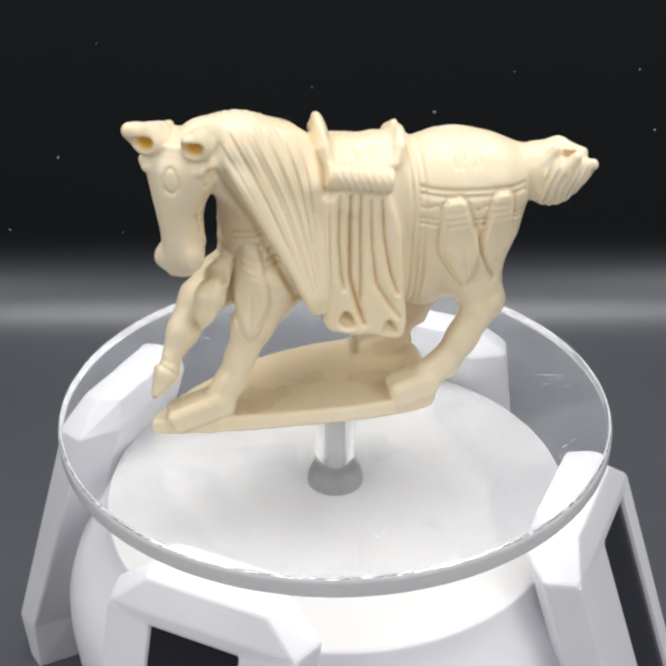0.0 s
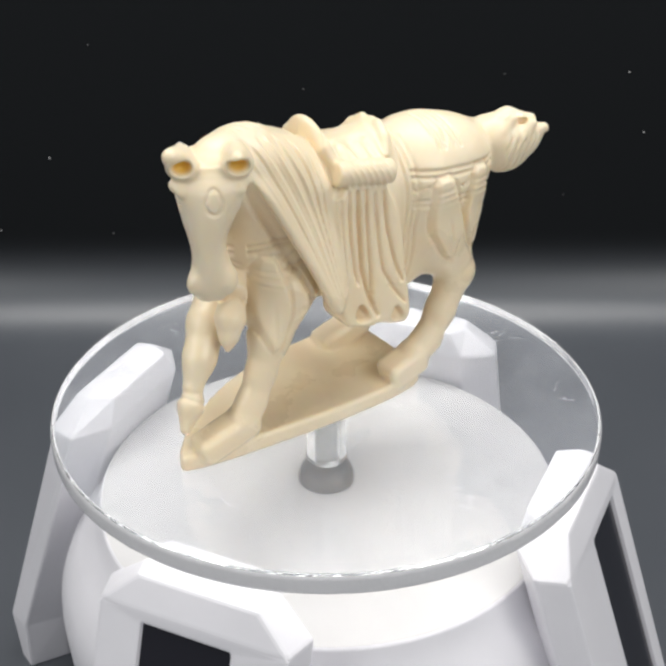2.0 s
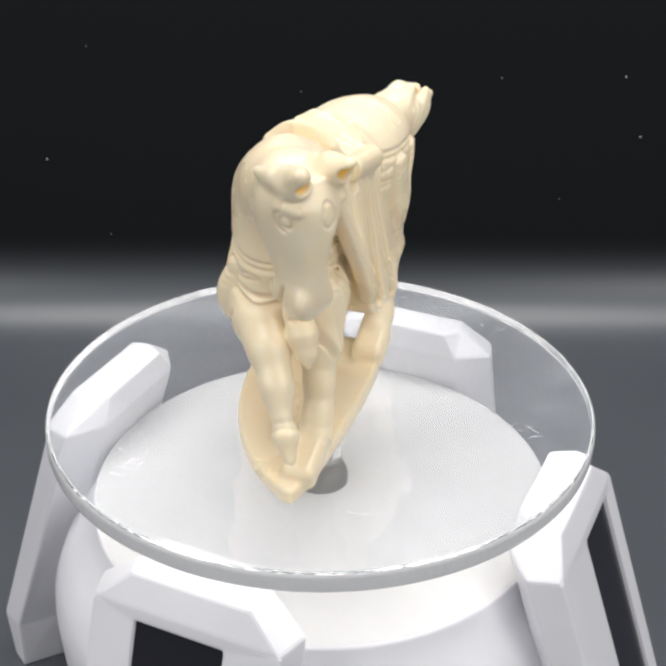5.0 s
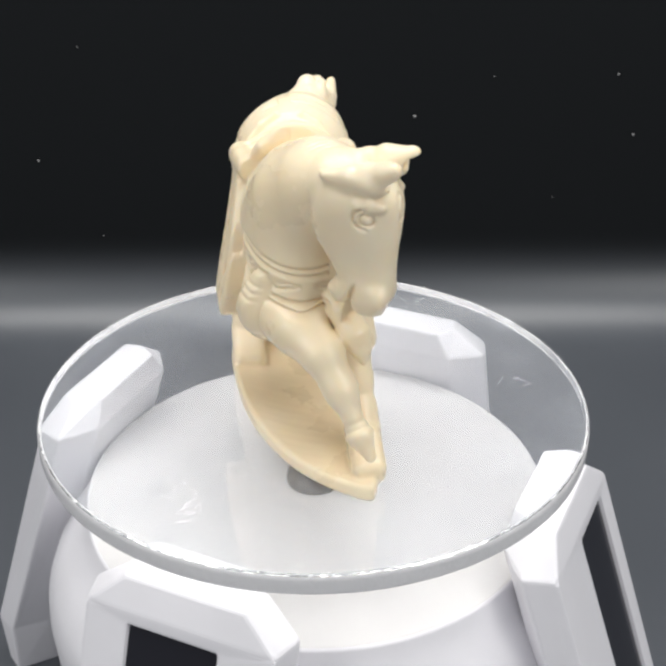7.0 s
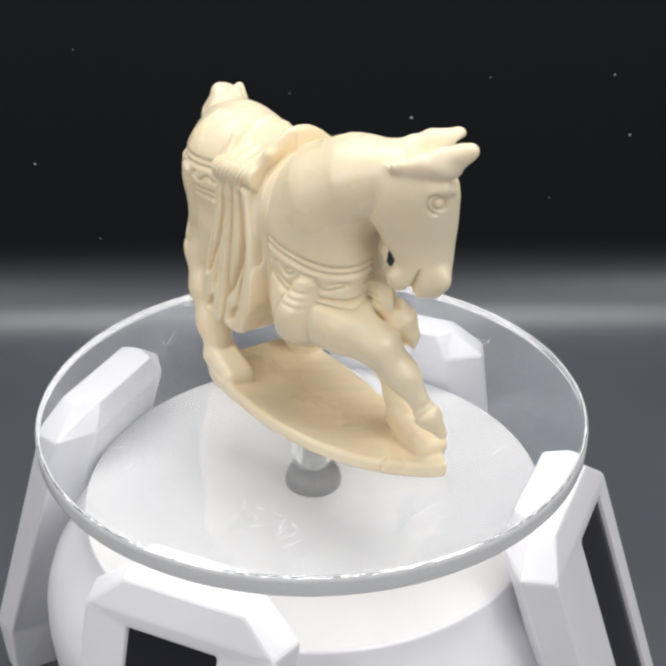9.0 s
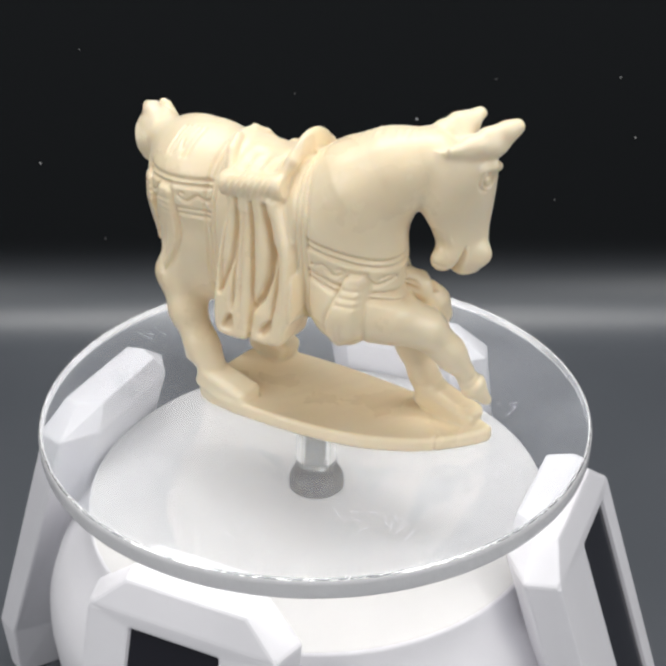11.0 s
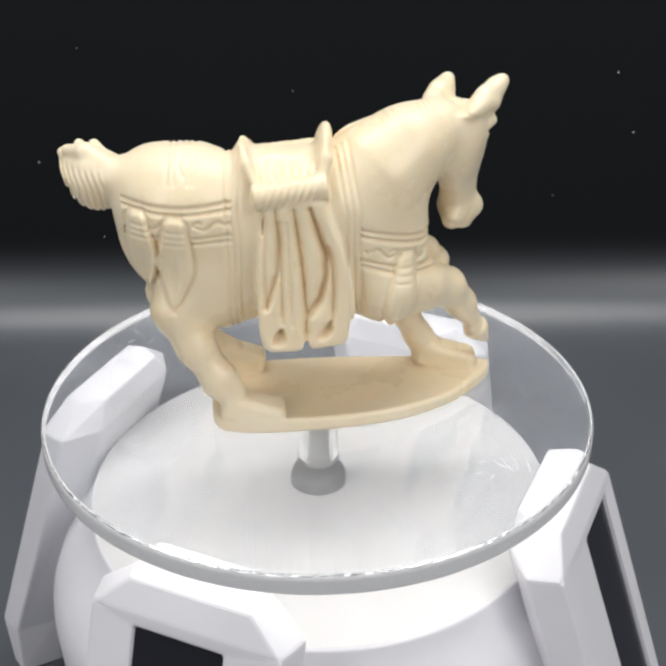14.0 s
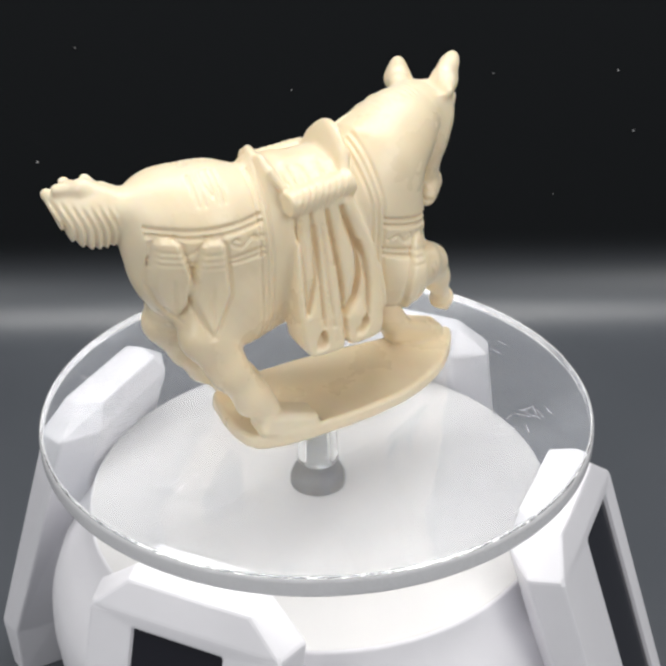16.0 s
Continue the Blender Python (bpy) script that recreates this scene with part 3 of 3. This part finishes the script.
# ---- surface carving on the thin layer about the skin ----
LAYER = np.nonzero(np.abs(FIELD) < 3.2)
BU, BV, BZ = (AX[i][LAYER[i]] for i in range(3))
BD = FIELD[LAYER]
PLAIN = BD.copy()


def side_mask(side):
    return 1.0 if side == 0 else np.clip(BV * side - 1.0, 0, 1)


def smooth01(t):
    t = np.clip(t, 0, 1)
    return t * t * (3 - 2 * t)


def polyline(a, b, pts):
    d = np.full(a.shape, 1e9, np.float32)
    for (ax, ay), (bx, by) in zip(pts, pts[1:]):
        ex, ey = bx - ax, by - ay
        t = np.clip(((a - ax) * ex + (b - ay) * ey) / (ex * ex + ey * ey + 1e-9), 0, 1)
        d = np.minimum(d, (a - ax - t * ex) ** 2 + (b - ay - t * ey) ** 2)
    return np.sqrt(d)


def groove(side, pts, w=0.33, depth=0.28):
    """Cut a line along points of (u, z) into one side."""
    pu, pz = [p[0] for p in pts], [p[1] for p in pts]
    m = (BU > min(pu) - 2) & (BU < max(pu) + 2) & (BZ > min(pz) - 2) & (BZ < max(pz) + 2)
    if side:
        m &= BV * side > 1.0
    BD[m] += 1.35 * depth * BARE[m] * np.exp(-(polyline(BU[m], BZ[m], pts) / w) ** 2)


def band_line(z_at, lo, hi, w=0.34, depth=0.42):
    """Cut a line right round, at z = z_at(u), for u between lo and hi."""
    m = (BU > lo) & (BU < hi) & (np.abs(BZ - z_at(BU)) < 1.6) & ~((BU > 17.6) & (BV > 3.4))
    BD[m] += depth * BARE[m] * np.exp(-((BZ[m] - z_at(BU[m])) / w) ** 2)


def petal(side, top, tip, width, high=1.0, cuffs=2, reach=30):
    """A raised tassel from top to tip in (u, z)."""
    ax = np.array(tip) - top
    n = float(np.hypot(*ax))
    m = (BV * side > 1.0) & (np.abs(BV) < reach) & (BU > min(top[0], tip[0]) - width) & (BU < max(top[0], tip[0]) + width) & (BZ > tip[1] - 2) & (BZ < top[1] + 2)
    du, dz = BU[m] - top[0], BZ[m] - top[1]
    t = (du * ax[0] + dz * ax[1]) / n ** 2
    across = np.abs(du * ax[1] - dz * ax[0]) / n
    tc = np.clip(t, 0, 1)
    half = width / 2 * np.where(tc < 0.6, 0.6 + 0.4 * smooth01(tc / 0.55), np.clip((1 - tc) / 0.4, 0, 1) ** 0.7) * np.sqrt(np.clip(0.35 + tc / 0.08, 0, 1))
    inside = np.minimum(half - across, np.minimum(t, 1 - t) * n + 0.2)
    BD[m] -= 1.15 * high * (0.6 + 0.4 * smooth01(tc / 0.4)) * smooth01((inside + 0.1) / 0.9)
    BD[m] += 0.35 * np.exp(-((inside + 0.25) / 0.35) ** 2)
    for i in range(cuffs + 1):
        BD[m] += 0.18 * np.exp(-(((t - 0.13 - 0.07 * i) * n) / 0.25) ** 2) * smooth01(inside / 0.4)
    BD[m] += 0.28 * np.exp(-(across / 0.35) ** 2) * smooth01((t - 0.4) * 6) * smooth01(inside / 0.4)


TASSELS = [(1, (-18.4, 42.0), (-21.2, 25.6), 6.4, 0.7, 30), (1, (-26.8, 42.6), (-26.4, 26.6), 6.2, 0.7, 30), (-1, (-22.4, 41.6), (-23.4, 25.6), 6.0, 0.65, 30),
           (-1, (-28.8, 41.8), (-27.8, 27.6), 5.6, 0.65, 30), (1, (15.0, 34.4), (16.4, 18.6), 5.6, 0.6, 30), (-1, (15.6, 33.8), (13.2, 17.4), 5.2, 0.5, 30)]


def near_line():
    """0 inside the tassels, 1 away from them."""
    keep = np.ones(BU.shape, np.float32)
    for side, top, tip, width, _, _ in TASSELS:
        d = polyline(BU, BZ, [(top[0], top[1] - 1.8), tip])
        keep *= np.where(BV * side > 1, smooth01((d - width * 0.36) / 0.5), 1)
    return keep


BARE = near_line()
BARE[(BV > 9.3) & (BU > 2.4) & (BU < 9.3 + 0.528 * (BZ - 30)) & (BZ > 21)] = 0
# hip band and chest band, with running scrolls
def hip(u):
    return 40.3 + 0.02 * (u + 13.1)


def chest(u):
    return 35.3 - 0.28 * (u - 8.7)


for off in (2.2, 3.2, -2.0, -3.0):
    band_line(lambda u, o=off: hip(u) + o, -31.4, -13.2)
for off in (2.4, 3.5, -2.0, -3.0):
    band_line(lambda u, o=off: chest(u) + o, 7.6, 40, 0.36, 0.55)
def scroll(u0, length, at):
    """A flat S with a curled end and a drilled dot."""
    s = [(u0 + length * i / 16, at(u0 + length * i / 16) + 0.55 * math.sin(2 * math.pi * i / 16)) for i in range(17)]
    e = s[-1]
    d = 1 if length > 0 else -1
    s += [(e[0] + d * 0.55 * math.sin(a), e[1] + 0.45 - 0.45 * math.cos(a)) for a in np.linspace(0.3, 4.2, 10)]
    for side in (1, -1):
        groove(side, s, 0.24, 0.3)
        groove(side, [(u0 - d * 0.9, at(u0)), (u0 - d * 0.95, at(u0))], 0.26, 0.5)


for u0 in (-14.6, -23.2):
    scroll(u0, -4.2, hip)
for u0 in (9.4, 15.2):
    scroll(u0, 3.8, chest)
# girth and rump straps
for u0 in (-11.9, -12.9, -13.9):
    for s in (1, -1):
        groove(s, [(u0, 54), (u0 - 0.3, 40), (u0, 18)], 0.3, 0.22)
for u0 in (5.4, 6.5, 7.6):
    groove(-1, [(u0 - 2.0, 53), (u0, 42), (u0, 34), (u0 + 0.4, 22)], 0.32, 0.24)
for u0 in (-19.2, -20.2, -22.4, -23.4):
    for s in (1, -1):
        groove(s, [(u0 + 0.5, 54), (u0, 46.6)], 0.28, 0.22)
for s in (1, -1):
    groove(s, [(-20.6, 50.6), (-21.6, 49), (-20.9, 47.6)], 0.3, 0.22)
# shadow gap along the front edge of the mane
groove(1, [(21.6, 50.6), (19.6, 48.0), (14.7, 39.6), (10.2, 30.6), (7.8, 25.4)], 0.6, 0.5)
# tassels
for side, top, tip, width, high, reach in TASSELS:
    petal(side, top, tip, width, high, 2, reach)
# mane strands
m = (BV > 3) & (BU > 1.5) & (BU < 22) & (BZ > 21)
span = np.maximum(8.5 + 0.528 * (BZ[m] - 30) - 2.6, 1.0)
fan = np.clip((BU[m] - 2.6) / span, -0.3, 1.2)
fan = fan + 0.012 * np.sin(9 * fan + 0.12 * BZ[m]) + 0.10 * np.sin(math.pi * np.clip((BZ[m] - 24) / 30, 0, 1)) * np.clip(fan, 0, 1) * (1 - np.clip(fan, 0, 1)) * 4
depth_in = smooth01((-0.9 - flat_distance(BU[m], BZ[m], MANE)) / 1.6) * np.clip((span - 2.5) / 8, 0, 1)
BD[m] += (0.32 * (1 - 1.6 * np.abs(np.sin(math.pi * fan * 7.5 + 0.4 * np.sin(5 * fan)))) + 0.12 * np.sin(2 * math.pi * fan * 16 + 1.3)) * smooth01((BV[m] - 4.0) / 3) * depth_in


def pleat(side, pts, w, depth):
    """A valley between two folds, fading out at both ends."""
    pts = np.array(pts, float)
    fine = [tuple(p) for p in np.stack([np.interp(np.linspace(0, len(pts) - 1, 25), np.arange(len(pts)), pts[:, i]) for i in (0, 1)], 1)]
    groove(side, fine, w, depth * 1.1)
    groove(side, fine[3:-3], w * 2.4, depth * 0.5)


for pts, w, depth in (([(0.4, 43.2), (0.8, 35.8), (0.6, 30), (0.2, 27.5)], 0.3, 0.4), ([(-1.4, 43), (-1.1, 35.4), (-0.9, 29.5), (-1.8, 25.4), (-3.1, 21.2)], 0.4, 0.62), ([(-3.1, 43), (-2.8, 35), (-2.7, 29), (-2.5, 25)], 0.32, 0.45),
                      ([(-4.8, 42), (-4.8, 34.4), (-5.3, 28.3), (-7.3, 24.7), (-9.2, 21.9)], 0.34, 0.4), ([(-6.7, 42), (-6.9, 35.4), (-7.8, 29.9), (-9.0, 25.9)], 0.32, 0.45), ([(2.0, 42), (2.6, 33), (2.8, 26)], 0.3, 0.25)):
    pleat(1, pts, w, depth)
for pts, w, depth in (([(-8.0, 42), (-8.2, 37.7), (-8.3, 31.2), (-8.1, 27)], 0.3, 0.28), ([(-6.2, 43), (-5.9, 37.9), (-6.2, 32.9), (-7.4, 29.1), (-8.2, 26.9)], 0.38, 0.5), ([(-5.6, 41), (-5.5, 35), (-5.5, 28), (-5.5, 24.3)], 0.3, 0.35), ([(-3.3, 43), (-2.6, 38.3), (-1.9, 32), (-1.6, 25.5), (-1.6, 20)], 0.42, 0.6),
                      ([(-0.6, 43), (0.8, 38.7), (1.8, 35.3), (1.7, 31.7), (0.6, 28), (-1.2, 25.5)], 0.5, 0.85), ([(2.1, 36.7), (2.9, 33.3), (3.1, 29.7), (2.7, 24.6)], 0.4, 0.5), ([(-4.4, 41), (-4.2, 34), (-3.8, 24)], 0.3, 0.2)):
    pleat(-1, pts, w, depth)


def hollow(c, r):
    q = np.sqrt(((BU - c[0]) / r[0]) ** 2 + ((BV - c[1]) / r[1]) ** 2 + ((BZ - c[2]) / r[2]) ** 2)
    BD[:] = np.maximum(BD, (1 - q) * min(r))


def notch(apex, left, right, v):
    """A drop-shaped hollow in a cloth end, deepest at its top."""
    m = (np.abs(BV - v) < 4) & (BU > left[0] - 1) & (BU < right[0] + 1) & (BZ > left[1] - 2.5) & (BZ < apex[1] + 1)
    d = flat_distance(BU[m], BZ[m], soft_outline([apex, left, ((left[0] + right[0]) / 2, min(left[1], right[1]) - 0.8), right], 2))
    BD[m] += 1.6 * smooth01((0.15 - d) / 0.9) * smooth01((BZ[m] - left[1] + 1.6) / 3.4)


notch((-5.6, 24.6), (-8.0, 20.8), (-4.6, 21.2), -13.3)
notch((2.5, 25.2), (-0.4, 21.6), (3.2, 23.0), -13.3)
notch((-0.2, 24.6), (-2.4, 20.6), (1.9, 21.8), 13.6)
notch((-7.6, 22.4), (-9.6, 18.8), (-5.6, 19.4), 13.8)
hollow((*face(23.8, -22.0), 34.6), (0.45, 0.45, 0.35))
hollow((*face(23.8, -17.4), 34.6), (0.45, 0.45, 0.35))
hollow((-38.6, 8.9, 47.4), (1.3, 1.0, 0.8))
# twisted rolls
for side, (u0, v0, z0), (u1, v1, z1) in ROLLS:
    t = np.clip((BU - u0) / (u1 - u0), 0, 1)
    r = np.sqrt((BV - v0 - t * (v1 - v0)) ** 2 + (BZ - z0 - t * (z1 - z0)) ** 2)
    m = (r < 2.6) & (r > 1.4) & (BZ < z0 + t * (z1 - z0) + 2.0) & (BU > min(u0, u1) - 2) & (BU < max(u0, u1) + 2) & (np.abs(BV) > np.abs(v0 + t * (v1 - v0)) - 0.6)
    BD[m] += 0.14 * np.sin(2 * math.pi * (BU[m] - 0.45 * (BZ[m] - 45)) / 1.15) * smooth01((t[m] - 0.05) * 8) * smooth01((0.97 - t[m]) * 8)
# nicked crest of the neck
m = (BZ > 49) & (BU > 11) & (BU < 20) & (np.abs(BV - 0.25 * np.clip(BU - 8, 0, 12)) < 3)
BD[m] += 0.12 * np.sin(2 * math.pi * (BU[m] + 0.3 * BV[m] + 0.4 * np.sin(BU[m])) / 1.5) * smooth01((3 - np.abs(BV[m] - 0.25 * np.clip(BU[m] - 8, 0, 12))) / 2)
# tail strands
m = (BU < -34.2) & (BZ < 46.6)
BD[m] += 0.26 * np.sin(2 * math.pi * (BU[m] + 0.22 * BZ[m] + 0.2 * np.sin(BZ[m])) / 1.15) * smooth01((46.6 - BZ[m]) / 2)
# forehead drop and eyes
BF, BL = 0.454 * BU + 0.891 * BV, -0.891 * BU + 0.454 * BV
HEADPART = (BF > 15) & (BU > 18) & (BZ > 28)
drop = [(-18.6 + 1.35 * math.cos(a) * (1 if math.sin(a) < 0.2 else 0.75), 49.4 + 2.0 * math.sin(a)) for a in np.linspace(0, 2 * math.pi, 17)]
m = HEADPART & (BF > 22) & (np.abs(BL + 18.6) < 3) & (np.abs(BZ - 49.4) < 3.5)
BD[m] += 0.28 * np.exp(-(polyline(BL[m], BZ[m], drop) / 0.26) ** 2)
for side, l0 in ((-1, -24), (1, -13.5)):
    m = HEADPART & (np.abs(BL - l0) < 2.6) & (np.abs(BZ - 48.6) < 3.4) & (np.abs(BF - 20.6) < 4)
    df, dz = BF[m] - 20.6, BZ[m] - 48.7 + 0.1 * (BF[m] - 20.6)
    for w, a, b in ((0.27, 1.0, 0.95), (0.27, 1.9, 1.7)):
        q = np.sqrt((df / a) ** 2 + (dz / b) ** 2)
        BD[m] += 0.5 * np.exp(-((q - 1) * b / w) ** 2) * (smooth01((0.6 - df) / 1.2) if b > 1.5 else 1)
mouth = BF - 17.0 - 0.32 * (BZ - 33)
m = HEADPART & (np.abs(mouth) < 2.4) & (BZ < 38)
BD[m] += 0.9 * np.exp(-(mouth[m] / (0.25 + 0.1 * np.clip(37.5 - BZ[m], 0, 6))) ** 2) * smooth01((37.8 - BZ[m]) / 2)
# hoof edges and the crack in the plinth
BD += 0.3 * np.exp(-(((BU - 30.3) * 0.55 + (BV - 7) * 0.3 - (BZ - 12.2) * 0.75) / 0.3) ** 2) * ((np.abs(BU - 30.3) < 3) & (np.abs(BZ - 12.2) < 3.4) & (np.abs(BV - 7) < 4))
m = (BZ < 5.5) & (BV < 1.6) & (BU > 25.5) & (BU < 29.5)
BD[m] += 0.3 * np.exp(-((BU[m] - 27.4 + 0.12 * (BV[m] + 0.7)) / 0.18) ** 2)
# tint strength follows how far each point was carved in
GROOVE_TINT = np.zeros(SHAPE, np.float32)
GROOVE_TINT[LAYER] = 0.55 * np.clip((BD - PLAIN - 0.16) / 0.8, 0, 1)
# hand-worked unevenness
BD += 0.018 * np.sin(BU * 1.1 + 0.7 * BZ) * np.sin(BV * 0.9 - 0.5 * BZ + 1.3) + 0.012 * np.sin(2.3 * BU - 1.1 * BV) * np.sin(1.9 * BZ + 0.6 * BU)
FIELD[LAYER] = BD


def skin(field):
    """A quad mesh on the zero level of the field: one point in each cell that the surface crosses."""
    neg = field < 0
    nx, ny, nz = field.shape
    count = np.zeros((nx - 1, ny - 1, nz - 1), np.uint8)
    for a in (0, 1):
        for b in (0, 1):
            for c in (0, 1):
                count += neg[a:nx - 1 + a, b:ny - 1 + b, c:nz - 1 + c]
    cells = np.nonzero((count > 0) & (count < 8))
    index = np.full(count.shape, -1, np.int32)
    index[cells] = np.arange(len(cells[0]))
    total, hits = np.zeros((len(cells[0]), 3)), np.zeros(len(cells[0]))
    base = np.stack(cells, 1)
    corners = [(a, b, c) for a in (0, 1) for b in (0, 1) for c in (0, 1)]
    for p in corners:
        for i in range(3):
            if p[i] == 0:
                q = list(p)
                q[i] = 1
                fa = field[cells[0] + p[0], cells[1] + p[1], cells[2] + p[2]]
                fb = field[cells[0] + q[0], cells[1] + q[1], cells[2] + q[2]]
                on = (fa < 0) != (fb < 0)
                t = np.where(on, fa / np.where(on, fa - fb, 1), 0)
                pt = np.array(p, float)[None] + t[:, None] * (np.array(q) - np.array(p))[None]
                total[on] += pt[on]
                hits[on] += 1
    verts = LOW + STEP * (base + total / hits[:, None])
    faces = []
    for i in range(3):
        j, k = (i + 1) % 3, (i + 2) % 3
        lo = [slice(None)] * 3
        hi = [slice(None)] * 3
        lo[i], hi[i] = slice(0, -1), slice(1, None)
        change = neg[tuple(lo)] != neg[tuple(hi)]
        e = np.stack(np.nonzero(change), 1)
        e = e[(e[:, j] > 0) & (e[:, k] > 0) & (e[:, j] < field.shape[j] - 1) & (e[:, k] < field.shape[k] - 1)]
        flip = neg[tuple(lo)][e[:, 0], e[:, 1], e[:, 2]]
        quad = []
        for dj, dk in ((1, 1), (0, 1), (0, 0), (1, 0)):
            o = e.copy()
            o[:, j] -= dj
            o[:, k] -= dk
            quad.append(index[o[:, 0], o[:, 1], o[:, 2]])
        quad = np.stack(quad, 1)
        quad[~flip] = quad[~flip][:, ::-1]
        faces.append(quad)
    return verts, np.concatenate(faces)


def ivory_horse():
    verts, quads = skin(FIELD)
    c, s = math.cos(radians(10)), math.sin(radians(10))
    u, v, z = verts.T
    pts = np.stack([-c * u + s * v, 2.7 - s * u - c * v, z], 1) / 1000
    me = bpy.data.meshes.new("horse_figurine")
    me.vertices.add(len(pts))
    me.vertices.foreach_set("co", pts.ravel())
    me.loops.add(quads.size)
    me.loops.foreach_set("vertex_index", quads.ravel().astype(np.int32))
    me.polygons.add(len(quads))
    me.polygons.foreach_set("loop_start", np.arange(0, quads.size, 4, dtype=np.int32))
    me.polygons.foreach_set("use_smooth", np.ones(len(quads), bool))
    me.materials.append(IVORY)
    ahead, aside = 0.454 * u + 0.891 * v, -0.891 * u + 0.454 * v
    spot = np.zeros(len(verts))
    for c0 in EARS:
        f0, l0 = 0.454 * c0[0] + 0.891 * c0[1], -0.891 * c0[0] + 0.454 * c0[1]
        q = np.sqrt(((ahead - f0) / 1.6) ** 2 + ((aside - l0) / 1.7) ** 2 + ((z - c0[2]) / 1.3) ** 2)
        spot = np.maximum(spot, smooth01((1.15 - q) / 0.7))
    yellow = me.attributes.new("ear_yellow", "FLOAT", "POINT")
    yellow.data.foreach_set("value", spot)
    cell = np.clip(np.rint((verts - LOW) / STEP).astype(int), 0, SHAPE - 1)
    groove_attr = me.attributes.new("groove_tint", "FLOAT", "POINT")
    groove_attr.data.foreach_set("value", GROOVE_TINT[cell[:, 0], cell[:, 1], cell[:, 2]])
    me.update(calc_edges=True)
    me.validate()
    ob = new("horse_figurine", me)
    ob.location = (0, 0, DISC_Z)
    return tagged(ob, "carved cream ivory horse figurine with saddle and tassels on a plinth", "figurine")


HORSE = ivory_horse()


def dust_specks():
    """Pale specks that cling to the standing sheet."""
    bm = bmesh.new()
    rnd = random.Random(4)
    spots = [(0.065, -0.053, 0.0011), (-0.175, -0.081, 0.0008), (0.192, -0.027, 0.0007), (0.205, -0.065, 0.0008), (-0.211, -0.129, 0.0007), (0.212, -0.153, 0.0007), (0.114, -0.028, 0.0005), (-0.012, -0.037, 0.0004), (0.143, -0.164, 0.0004)]
    spots += [(rnd.uniform(-0.26, 0.26), rnd.uniform(-0.16, 0.12), rnd.choice((0.0003, 0.0004))) for _ in range(8)]
    for x, z, r in spots:
        x, z, r = 0.512 * x, 0.0966 + 0.512 * z, 0.512 * r
        bmesh.ops.create_icosphere(bm, subdivisions=2, radius=1, matrix=Matrix.Translation((x, wall_y(z) - 0.0001, z)) @ Matrix.Diagonal((r, 0.0002, r * rnd.uniform(0.8, 1.3), 1)))
    return tagged(mesh_object("dust_specks", bm, DUST, True), "tiny pale dust specks on the upright background sheet", "dust", kind="stuff")


dust_specks()


def motions():
    rate = 12.3174
    walk(DISC, [(t / 2, pose(0.0004, 0.0004, DISC_Z, 0, 0, rate * t / 2)) for t in range(33)])
    walk(HORSE, [(t / 2, pose(0, 0, DISC_Z, 0, 0, rate * t / 2)) for t in range(33)])


motions()
